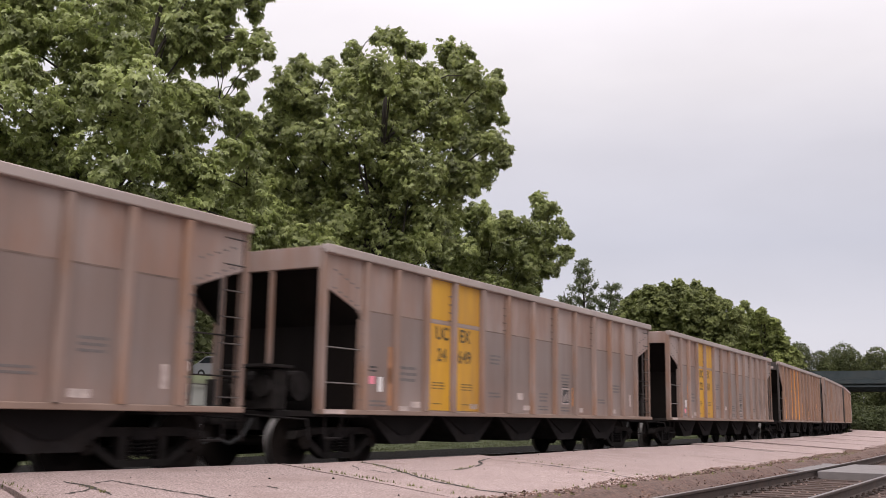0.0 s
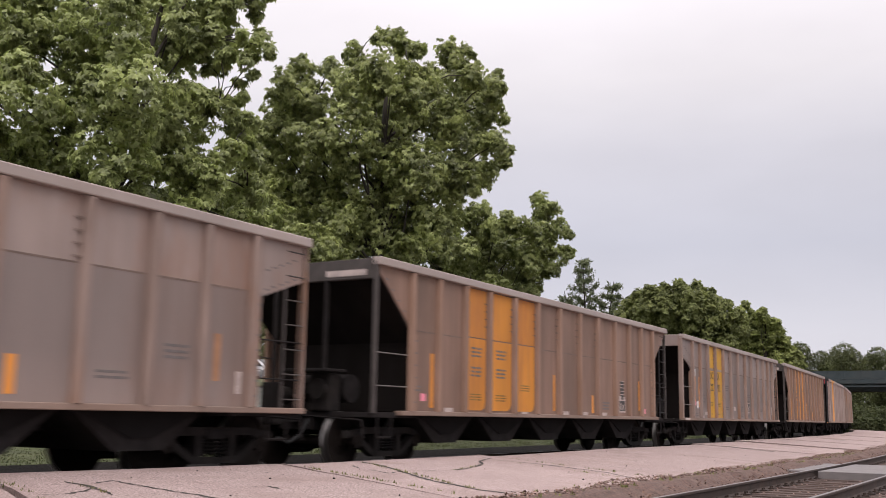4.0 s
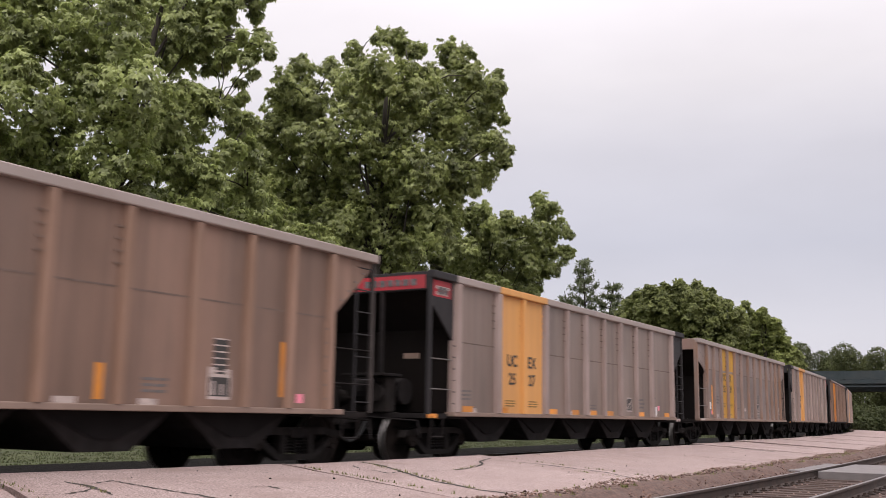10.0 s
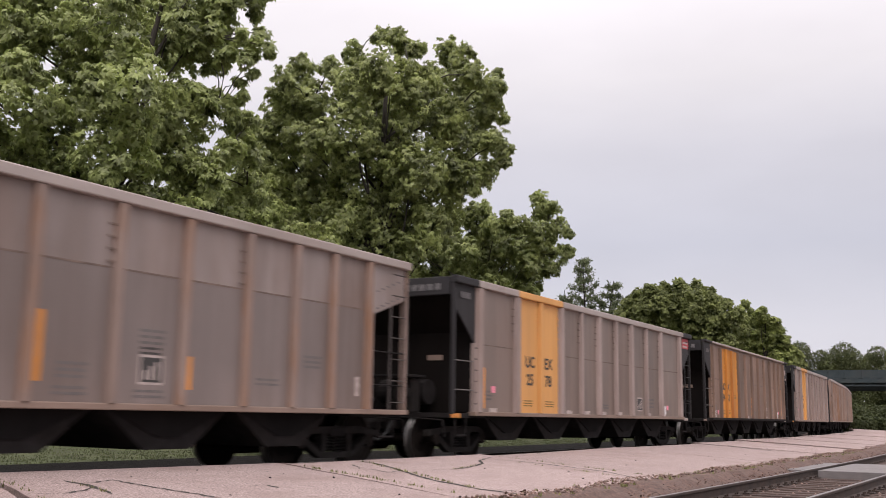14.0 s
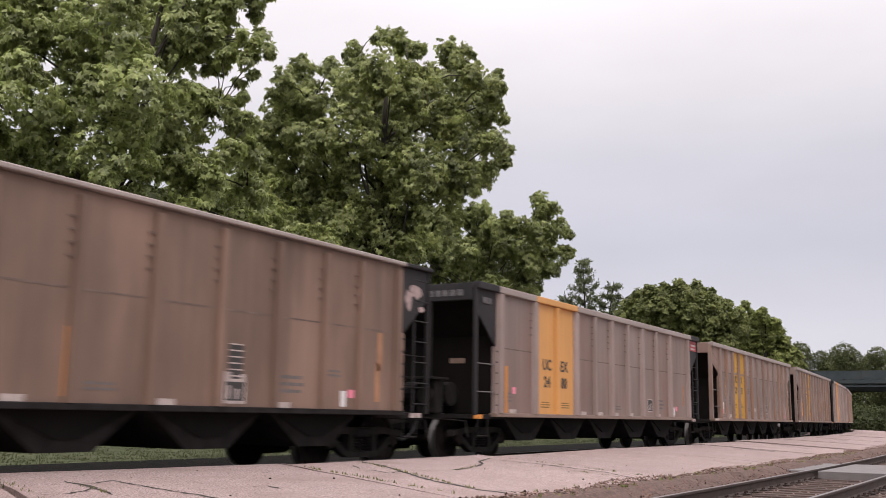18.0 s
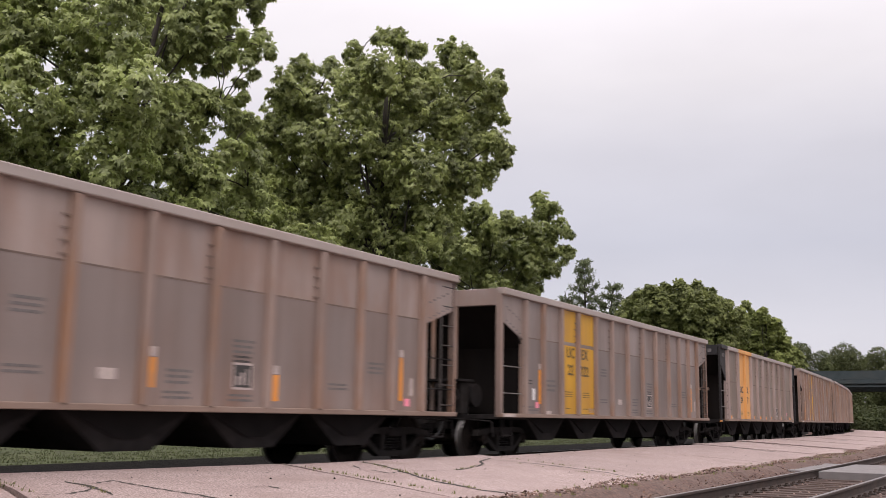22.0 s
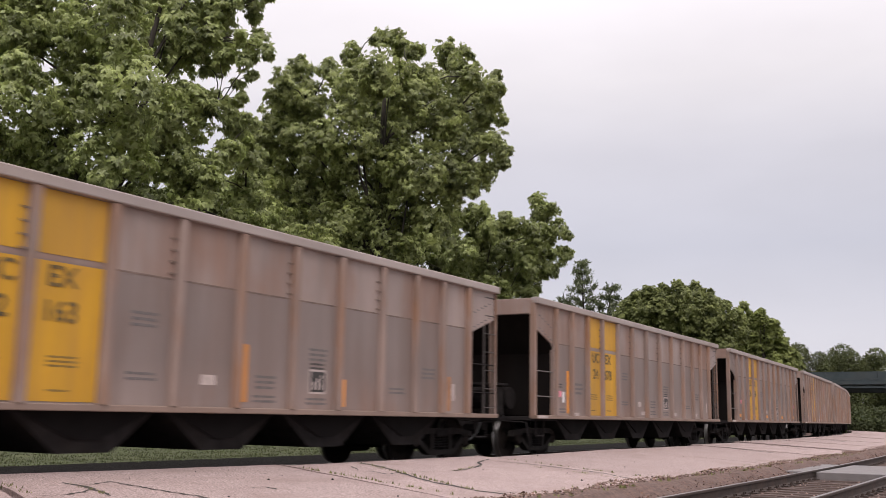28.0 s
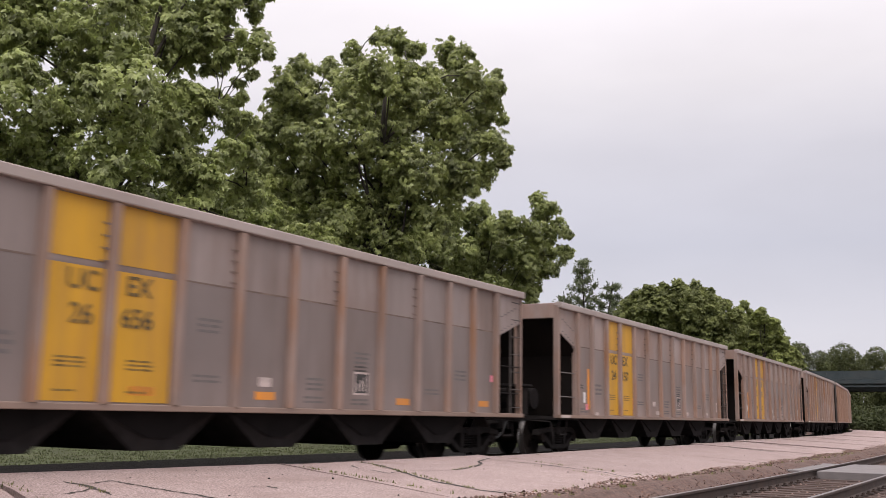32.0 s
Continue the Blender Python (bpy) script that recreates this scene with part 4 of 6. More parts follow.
                prism(bm, [(py(p) + w * math.cos(a * 0.45) * r.uniform(0.55, 1.1), z + h * math.sin(a * 0.45) * r.uniform(0.55, 1.1)) for a in range(14)], "x", 1.576, 1.579)
                part("paint_patch", bm, M_PEEL, car, "peeling pale paint")
        bm = B()
        for i in range(7):
            box(bm, 0.15 + 0.17 * i, 0.28 + 0.17 * i, -HALF - 0.012, -HALF - 0.007, TOP - 0.27, TOP - 0.15)
        part("stencil_block", bm, M_STENCIL, car)
    return car


PROTO = {}
CARS = []


def hopper(k, kind, left="", right="", red=0):
    """The k-th car behind the first whole one in view; left and right: the two halves of the number on its panels."""
    if kind not in PROTO:
        car = PROTO[kind] = build_hopper(kind)
    else:
        car = copy_thing(PROTO[kind], pose(0, 0, 0))
        for ch in list(car.children_recursive):
            if ch.name.startswith("number_lettering") or ch.name.startswith("number_block"):
                bpy.data.objects.remove(ch)
    ribs = RIBS[kind]
    i0 = 2 if kind in "AC" else 1
    mids = [(ribs[i0 + j] + ribs[i0 + j + 1]) / 2 for j in (0, 1)]
    for j, (reporting, num) in enumerate((("UC", left), ("EX", right))):
        for words, z in ((reporting, {"A": 2.35, "C": 2.10}.get(kind, 2.01)), (num, {"A": 1.96, "C": 1.73}.get(kind, 1.64))):
            if left:
                key = words + ("" if kind == "A" else "-")
                if key not in TEXTS:
                    TEXTS[key] = text_mesh(words, 0.33, M_INKWORN if kind == "A" else M_INK)
                part("number_lettering", TEXTS[key], None, car, "black block lettering", at=pose(1.584, py(mids[j] + (0.10 if j == 0 else -0.10)), z))
            else:
                part("number_block", BARS[1], None, car, at=pose(1.581, py(mids[j]), z))
    if kind == "D":
        for ch in car.children:
            if ch.name.startswith("end_stripe"):
                near = ch["which"]
                ch["drop"] = 0 if (near > 0 and red in (1, 3)) or (near < 0 and red in (2, 3)) else 1
    CARS.append((k, car))
    return car


TEXTS = {}
TRAIN = [(-2, "A"), (-1, "A"), (0, "A", "24", "649"), (1, "A", "22", "101"), (2, "C"), (3, "A", "22", "592"), (4, "C", "95", "138"), (5, "D", "25", "27", 1), (6, "A", "22", "139"),
         (7, "D", "25", "78", 2), (8, "E", "94", "103"), (9, "D", "24", "80", 2), (10, "A", "22", "137"), (11, "A", "22", "222"), (12, "D", "24", "17"), (13, "A", "22", "163"),
         (14, "A", "24", "678"), (15, "A", "26", "656"), (16, "A", "24", "157"), (17, "A"), (18, "A"), (19, "C"), (20, "A"), (21, "A"), (22, "A"), (23, "A"), (24, "A"), (25, "A")]
for row in TRAIN:
    hopper(*row)
for k, car in CARS:
    for ch in car.children_recursive:
        if ch.name.startswith(("stencil_block", "number_block")):
            ch["kind"] = "stuff"
    for ch in list(car.children):
        if ch.get("drop"):
            for sub in list(ch.children):
                bpy.data.objects.remove(sub)
            bpy.data.objects.remove(ch)


SMALL_DASH = plate_mesh("reflector", 0.20, 0.10, M_WHITE2)
TALL_TAG, BIG_TAG = plate_mesh("white_tag", 0.10, 0.30, M_WHITE2), plate_mesh("white_tag", 0.17, 0.22, M_WHITE)
MARKS = {                       # reflectors, tags and rust: place along the car and height
    0: ((PINK, 1.34, 1.44), (WHITE_TAG, 1.58, 1.38), (STREAK_RUST, 1.85, 1.70), (STREAK_RUST, 1.86, 1.35), (DASH2, 2.66, 1.07), (DASH2, 4.70, 1.07), (DASH2, 6.96, 1.08), (STREAK_RUST, 7.16, 1.62),
        (SHORT_STRIP, 9.36, 1.36), (SMALL_DASH, 9.82, 1.07), (SMALL_DASH, 11.9, 1.07), (TALL_TAG, 13.02, 1.36)),
    1: ((STRIP2, 1.95, 1.50), (BIG_TAG, 1.70, 1.38), (PINK, 1.62, 1.16), (SHORT_STRIP, 5.14, 1.22), (STRIP, 7.38, 1.59), (SHORT_STRIP, 9.72, 1.25), (STREAK_RUST, 12.75, 1.60), (TALL_TAG, 13.18, 1.28), (DASH2, 2.75, 1.08)),
    3: ((BIG_TAG, 1.42, 2.36), (STRIP2, 1.40, 1.92), (PINK, 1.42, 1.42), (STRIP2, 1.92, 1.78), (BIG_TAG, 1.70, 1.37), (DASH2, 2.72, 1.11), (SHORT_STRIP, 4.86, 1.34), (HEADED, 7.47, 1.66),
        (TALL_TAG, 13.2, 1.31)),
    6: ((STRIP2, 1.79, 1.56), (BIG_TAG, 1.54, 1.37), (PINK, 1.71, 1.15), (DASH2, 2.45, 1.06), (SHORT_STRIP, 4.86, 1.24), (STRIP, 7.32, 1.57), (SHORT_STRIP, 9.55, 1.36), (TALL_TAG, 13.16, 1.31)),
    10: ((HEADED, 1.95, 1.95), (HEADED_SHORT, 1.95, 1.38), (BIG_TAG, 1.50, 1.40), (PINK, 1.50, 1.20), (DASH2, 2.6, 1.06), (HEADED_SHORT, 7.34, 1.42), (HEADED_SHORT, 9.62, 1.30), (HEADED, 12.78, 1.55), (TALL_TAG, 13.1, 1.36), (PINK, 12.98, 1.10)),
    11: ((HEADED, 1.85, 1.60), (WHITE_TAG, 1.55, 1.37), (PINK, 1.72, 1.15), (DASH2, 4.75, 1.07), (HEADED_SHORT, 7.35, 1.30), (SHORT_STRIP, 9.6, 1.28), (HEADED, 12.8, 1.55), (TALL_TAG, 13.15, 1.31)),
    13: ((STRIP2, 1.80, 1.50), (BIG_TAG, 1.55, 1.37), (PINK, 1.70, 1.14), (STRIP, 7.35, 1.43), (SHORT_STRIP, 9.57, 1.22), (TALL_TAG, 12.9, 1.33), (STREAK_RUST, 12.75, 1.3), (DASH2, 2.7, 1.07)),
    7: ((STRIP, 1.20, 1.42), (PINK, 1.60, 1.40), (STRIP, 7.0, 1.45), (SHORT_STRIP, 9.5, 1.2)),
    8: ((STRIP2, 1.30, 1.52), (PINK, 1.72, 1.14), (WHITE_TAG, 1.36, 1.10), (STRIP, 7.02, 1.42), (STREAK_RUST, 13.0, 1.4), (STREAK_RUST, 13.05, 1.9)),
    9: ((STRIP2, 1.30, 1.42), (PINK, 1.65, 1.42), (SHORT_STRIP, 4.95, 1.22), (STRIP, 7.02, 1.44), (STREAK_RUST, 13.0, 1.6), (SHORT_STRIP, 9.32, 1.25)),
    15: ((DASH, 1.60, 1.12), (DASH, 4.46, 1.12), (DASH, 6.68, 1.12), (DASH, 10.14, 1.11), (DASH, 12.94, 1.13), (WHITE_TAG, 1.40, 1.38), (PINK, 1.80, 1.62), (PINK, 13.28, 1.62))}


def decals(k, car, kind):
    """Reflector strips, tags and rust that differ from car to car."""
    r = random.Random(100 + k)
    x = 1.577

    def put(me, p, z, label=""):
        part(me.name.split(".")[0], me, None, car, label, at=pose(x, py(p), z))

    if k in MARKS:
        for me, p, z in MARKS[k]:
            put(me, p, z)
    elif kind == "A":
        put(STRIP2, 1.80, r.uniform(1.45, 1.6))
        put(WHITE_TAG, 1.55, 1.37)
        put(PINK, r.choice((1.36, 1.72)), r.choice((1.15, 1.44)))
        for p in r.sample((4.92, 7.35, 9.6, 12.75), 3):
            me = r.choice((STRIP, HEADED, HEADED_SHORT, SHORT_STRIP, STREAK_RUST))
            put(me, p, 1.26 if me in (SHORT_STRIP, HEADED_SHORT) else 1.52)
        put(TALL_TAG, 13.15, 1.31)
        for p in r.sample((2.7, 4.75, 6.95, 9.8, 11.9), 3):
            put(DASH2, p, 1.07)
    elif k in (5, 12):
        for p in (1.42, 2.9, 5.26, 6.47, 7.55, 8.65, 10.9, 13.0):
            put(DASH, p, 1.02)


for k, car in CARS:
    decals(k, car, {row[0]: row[1] for row in TRAIN}[k])
SHADE = {5: M_COOL, 7: M_COOL, 12: M_TAN, 8: M_UMBER, 15: M_MAUVE, 6: M_MAUVE, 11: M_MAUVE, 3: M_MAUVE}      # cars whose sides have weathered differently
for k, car in CARS:
    if k in SHADE:
        for ch in car.children:
            if ch.name.startswith(("side_sheet", "end_sheet")) and ch.data.materials[0] is not M_BLACK:
                ch.material_slots[0].link = "OBJECT"
                ch.material_slots[0].material = SHADE[k]
SHIFT = {-2: -0.2, -1: -0.2, 0: -0.17, 1: -0.10, 3: -0.06, 4: 0.05, 5: 0.07, 7: -0.14, 8: -0.20, 9: -0.22, 10: -0.22, 11: -0.15, 12: -0.08, 13: -0.12, 14: -0.10,
         15: -0.07, 16: 0.03}           # slack in the couplings


def travel(t):
    """How far the train has come; it runs a little faster in the second half."""
    return SPEED * t + float(np.interp(t, (0, 4, 8, 14, 22, 32), (0, -0.11, -0.10, -0.06, 0.25, 0.30)))


def car_rows(k):
    """Poses of the k-th car, second by second."""
    rows = []
    for i in range(33):
        s = START + PITCH * k + HALF + SHIFT.get(k, 0.0) - travel(i)
        xa, ya, _ = tp(s - 6.08)
        xb, yb, _ = tp(s + 6.08)
        rows.append((float(i), pose((xa + xb) / 2, (ya + yb) / 2, RAIL_Z, 0, 0, math.degrees(math.atan2(xa - xb, yb - ya)))))
    return rows


def motions():
    for k, car in CARS:
        walk(car, car_rows(k))
    turn = {}
    for k, car in CARS:
        for ob in car.children_recursive:
            if ob.name.startswith("wheelset"):
                y = round(ob.location.y, 2)
                if y not in turn:
                    walk(ob, [(i / 15, pose(0, y, 0.457, math.degrees(SPEED / 0.457 * i / 15))) for i in range(481)])
                    turn[y] = ob.animation_data.action
                else:
                    ob.rotation_mode = "QUATERNION"
                    keys = ob.animation_data_create()
                    keys.action = turn[y]
                    keys.action_slot = turn[y].slots[0]


# ---------------------------------------------------------------- trees
def star_leaves(pos, nrm, along, size):
    """Three-fingered leaves that hang from pos along a direction, with their upper face towards nrm."""
    n = len(pos)
    u = np.cross(nrm, along)
    vs = [pos]
    for ang, ln in ((-0.95, 0.8), (0.0, 1.0), (0.95, 0.8)):
        d = along * math.cos(ang) + u * math.sin(ang)
        e = np.cross(nrm, d)
        for a, b, f in ((0.5, 0.19, 0.0), (1.0, 0.0, -0.22), (0.5, -0.19, 0.0)):
            vs.append(pos + (d * a * ln + e * b + nrm * f) * size[:, None])
    verts = np.stack(vs, 1).reshape(-1, 3)
    i = np.arange(n)[:, None] * 10
    faces = np.concatenate([i + np.array([[0, 1, 2, 3]]), i + np.array([[0, 4, 5, 6]]), i + np.array([[0, 7, 8, 9]])], 0)
    return verts, faces


def unit(v):
    return v / (np.linalg.norm(v, axis=1)[:, None] + 1e-9)


def rosettes(c, ax, leaf, per, rs):
    """At each twig's end c a whorl of drooping leaves round the axis ax: places, upper sides, directions and sizes."""
    m = len(c)
    t1 = unit(np.cross(ax, rs.normal(size=(m, 3))))
    t2 = np.cross(ax, t1)
    c, ax, t1, t2 = (np.repeat(q, per, 0) for q in (c, ax, t1, t2))
    n = m * per
    th = np.tile(np.arange(per) * 2 * math.pi / per, m) + rs.uniform(-0.35, 0.35, n)
    el = rs.uniform(-0.75, 0.55, n)
    rad = t1 * np.cos(th)[:, None] + t2 * np.sin(th)[:, None]
    d = unit(rad * np.cos(el)[:, None] + ax * np.sin(el)[:, None] - np.array([0, 0, 0.6]))
    nr = ax * np.cos(el)[:, None] - rad * np.sin(el)[:, None] + rs.normal(size=(n, 3)) * 0.2
    nr = unit(nr - d * (nr * d).sum(1)[:, None])
    return c + d * (leaf * rs.uniform(0.2, 0.6, n))[:, None], nr, d, leaf * rs.uniform(0.75, 1.25, n)


def blade_leaves(pos, nrm, size, rs, wide=0.5, along=None):
    """Plain pointed leaves, for trees far off."""
    n = len(pos)
    t = rs.normal(size=(n, 3)) if along is None else along.copy()
    t -= nrm * (t * nrm).sum(1)[:, None]
    t /= np.linalg.norm(t, axis=1)[:, None] + 1e-9
    u = np.cross(nrm, t)
    s = size[:, None]
    verts = np.stack([pos, pos + (t * 0.45 + u * wide * 0.6) * s, pos + t * s, pos + (t * 0.5 - u * wide * 0.6) * s], 1).reshape(-1, 3)
    faces = np.arange(n)[:, None] * 4 + np.array([[0, 1, 2, 3]])
    return verts, faces


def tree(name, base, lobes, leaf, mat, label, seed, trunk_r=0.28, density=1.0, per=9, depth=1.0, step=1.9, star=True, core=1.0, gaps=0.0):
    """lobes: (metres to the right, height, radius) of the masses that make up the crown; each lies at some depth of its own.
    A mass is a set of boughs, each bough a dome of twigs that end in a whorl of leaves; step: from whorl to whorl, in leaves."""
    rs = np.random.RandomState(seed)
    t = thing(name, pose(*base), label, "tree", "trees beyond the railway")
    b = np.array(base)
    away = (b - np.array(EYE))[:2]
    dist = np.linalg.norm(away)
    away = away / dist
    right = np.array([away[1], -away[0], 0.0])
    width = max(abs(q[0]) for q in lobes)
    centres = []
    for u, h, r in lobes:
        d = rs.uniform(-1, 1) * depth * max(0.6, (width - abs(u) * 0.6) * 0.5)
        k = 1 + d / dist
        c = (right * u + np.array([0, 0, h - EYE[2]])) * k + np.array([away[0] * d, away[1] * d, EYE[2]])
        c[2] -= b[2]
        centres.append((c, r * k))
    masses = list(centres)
    for c, r in centres:                                # side boughs that fill the crown between the masses
        if r > 0.3:
            v = unit(rs.normal(size=(3, 3)))
            masses += [(c + w * r * rs.uniform(0.6, 0.85), r * rs.uniform(0.45, 0.6)) for w in v]
    allv, allf, nv = [], [], 0

    def add(ve, fa):
        nonlocal nv
        allv.append(ve)
        allf.append(fa + nv)
        nv += len(ve)

    gap = leaf * step
    for c, r in masses:
        nb = max(3, int(15 * (r / 0.85) ** 1.6))
        dirs = unit(rs.normal(size=(nb, 3)) + np.array([0, 0, 0.2]))
        reach = r * rs.uniform(0.82, 1.12, nb)
        m = max(14, int(density * 12.6 * r * r / (gap * gap)))
        j = rs.randint(nb, size=m)
        wide = min(0.8, 0.34 / r) if r > 0.5 else 0.8
        off = rs.normal(size=(m, 3)) * wide * 0.55
        v = unit(dirs[j] + off)
        fall = 1 - (v * dirs[j]).sum(1)                 # how far down the dome's flank
        rad = reach[j] * (1 - np.minimum(0.55, fall * 1.3)) * rs.uniform(0.76, 1.18, m) * np.where(rs.rand(m) < 0.10, rs.uniform(1.1, 1.32, m), 1.0)
        cp = c + v * rad[:, None] * np.array([0.97, 0.97, 1.06])
        ax = unit(v * 0.75 + np.array([0, 0, 0.6]) + rs.normal(size=(m, 3)) * 0.22)
        keep = rs.rand(m) >= gaps
        pos, nr, d, size = rosettes(cp[keep], ax[keep], leaf, per, rs)
        if star:
            add(*star_leaves(pos, nr, d, size))
        else:
            add(*blade_leaves(pos, nr, size, rs, 0.8, d))
        if r > 0.35 and core:                           # filler leaves added deep inside to keep light from passing through
            n = int(core * 7 * r * r / (leaf * leaf))
            nr = unit(rs.normal(size=(n, 3)))
            add(*blade_leaves(c + unit(rs.normal(size=(n, 3))) * (r * 0.74 * rs.rand(n) ** 0.4)[:, None], nr, leaf * rs.uniform(0.8, 1.3, n), rs, 0.7))
    part("crown", fast_mesh("crown", np.concatenate(allv), np.concatenate(allf), mat), None, t)
    top = max(c[2] for c, r in centres)
    mean = np.mean([c for c, r in centres], 0)
    trunk_path = [(mean[0] * f * 0.8 + 0.12 * math.sin(3 * f + seed), mean[1] * f * 0.8 + 0.12 * math.cos(4 * f + seed), -0.3 + (top * 0.86 + 0.3) * f) for f in np.linspace(0, 1, 9)]
    part("trunk", limb_mesh(trunk_path, trunk_r, trunk_r * 0.16, 12), M_BARK, t)
    for c, r in centres:
        z0 = max(1.6, c[2] * rs.uniform(0.5, 0.85))
        z0 = min(z0, c[2] - 0.2)
        f = min(0.95, (z0 + 0.3) / (top * 0.86 + 0.3))
        i = f * 8
        j = min(7, int(i))
        a = Vector(trunk_path[j]).lerp(Vector(trunk_path[j + 1]), i - j)
        big = [q for q, w in centres if w > max(r * 1.3, 0.5) and q[2] < c[2] + 0.4]
        if r < 0.6 and big:                            # a small mass hangs on a limb of the nearest large one
            a = Vector(min(big, key=lambda q: np.linalg.norm(q - c)))
        e = Vector(c)
        sway = min(0.3, (e - a).length * 0.12)
        mid = a.lerp(e, 0.5) + Vector((rs.uniform(-sway, sway), rs.uniform(-sway, sway), sway * 0.5))
        part("limb", limb_mesh([a, a.lerp(mid, 0.5) + Vector((0, 0, -0.08)), mid, mid.lerp(e, 0.6) + Vector((rs.uniform(-0.15, 0.15), rs.uniform(-0.15, 0.15), 0)), e],
                               trunk_r * 0.2 * min(1.1, max(0.16, r / 1.0)), 0.01), M_BARK, t)
    return t


def pine(base, leaders, label, seed):
    """Airy pine: whorls of upturned branches with tufts of needles. leaders: (metres to the right, top height, spread)."""
    rs = np.random.RandomState(seed)
    t = thing("pine_tree", pose(*base), label, "tree", "trees beyond the railway")
    away = np.array(base[:2]) - np.array(EYE[:2])
    away /= np.linalg.norm(away)
    right = np.array([away[1], -away[0], 0.0])
    pos, nrm, size = [], [], []
    for u, top, spread in leaders:
        top -= base[2]
        line = [right * u * f ** 0.7 + np.array([0, 0, top * f]) for f in np.linspace(0, 1, 7)]
        part("trunk", limb_mesh([tuple(q) for q in line], 0.22, 0.03, 8), M_BARK, t)
        z = top * 0.25
        twigs = B()
        while z < top - 0.15:
            f = z / top
            ln = spread * (1 - f) ** 0.75 + 0.35
            c = right * u * f ** 0.7 + np.array([0, 0, z])
            a0 = rs.uniform(0, 6.3)
            for k in range(4):
                a = a0 + k * 1.5708 + rs.uniform(-0.3, 0.3)
                L = ln * rs.uniform(0.6, 1.1)
                d = np.array([math.cos(a), math.sin(a), 0.0])
                tip = c + d * L + np.array([0, 0, L * 0.45])
                mid = c + d * L * 0.55 + np.array([0, 0, L * 0.10])
                tube(twigs, tuple(c), tuple(mid), 0.045, n=4)
                tube(twigs, tuple(mid), tuple(tip), 0.03, n=4)
                for q in range(4 + int(L * 3.6)):
                    g = rs.uniform(0.35, 1.0)
                    at = (mid + (tip - mid) * (g - 0.55) / 0.45 if g > 0.55 else c + (mid - c) * g / 0.55) + rs.normal(size=3) * 0.12
                    for j in range(20):
                        pos.append(at + rs.normal(size=3) * 0.10)
                        nrm.append(rs.normal(size=3) + np.array([0, 0, 0.2]))
                        size.append(rs.uniform(0.22, 0.45))
            z += rs.uniform(0.75, 1.05)
        tagged(part("bough", twigs, M_BARK, t), kind="stuff")
    nrm = np.array(nrm)
    nrm /= np.linalg.norm(nrm, axis=1)[:, None]
    ve, fa = blade_leaves(np.array(pos), nrm, np.array(size), rs, 0.22)
    part("needles", fast_mesh("needles", ve, fa, M_LEAF3), None, t)


def bank_z(x, y):
    s = min(range(0, 440, 2), key=lambda q: abs(tp(q)[1] - y))
    return ground_z(x - tp(s)[0], s)


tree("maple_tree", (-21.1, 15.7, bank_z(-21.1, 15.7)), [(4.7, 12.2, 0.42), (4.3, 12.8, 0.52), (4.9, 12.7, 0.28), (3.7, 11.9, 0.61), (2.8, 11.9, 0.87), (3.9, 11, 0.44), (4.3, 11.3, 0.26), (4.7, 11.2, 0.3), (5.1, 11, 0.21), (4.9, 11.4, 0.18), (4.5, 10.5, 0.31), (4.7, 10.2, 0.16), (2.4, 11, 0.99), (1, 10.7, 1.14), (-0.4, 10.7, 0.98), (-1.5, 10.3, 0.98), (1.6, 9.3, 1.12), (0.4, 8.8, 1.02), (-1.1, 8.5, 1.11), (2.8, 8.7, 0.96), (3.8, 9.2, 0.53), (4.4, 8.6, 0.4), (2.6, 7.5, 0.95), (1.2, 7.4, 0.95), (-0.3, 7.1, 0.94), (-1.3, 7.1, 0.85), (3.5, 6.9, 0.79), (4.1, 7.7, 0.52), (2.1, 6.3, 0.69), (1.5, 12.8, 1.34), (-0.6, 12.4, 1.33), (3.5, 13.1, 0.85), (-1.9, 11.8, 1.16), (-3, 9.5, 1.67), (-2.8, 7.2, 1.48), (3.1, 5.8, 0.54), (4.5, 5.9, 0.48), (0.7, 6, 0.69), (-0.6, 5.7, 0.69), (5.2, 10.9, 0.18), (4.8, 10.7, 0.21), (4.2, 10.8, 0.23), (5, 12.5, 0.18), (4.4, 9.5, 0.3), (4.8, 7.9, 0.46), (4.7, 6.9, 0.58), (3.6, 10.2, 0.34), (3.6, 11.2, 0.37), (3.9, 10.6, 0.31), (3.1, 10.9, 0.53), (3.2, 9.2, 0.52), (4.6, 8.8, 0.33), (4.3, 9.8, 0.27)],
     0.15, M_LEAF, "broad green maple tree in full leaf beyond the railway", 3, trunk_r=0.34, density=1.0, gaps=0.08)
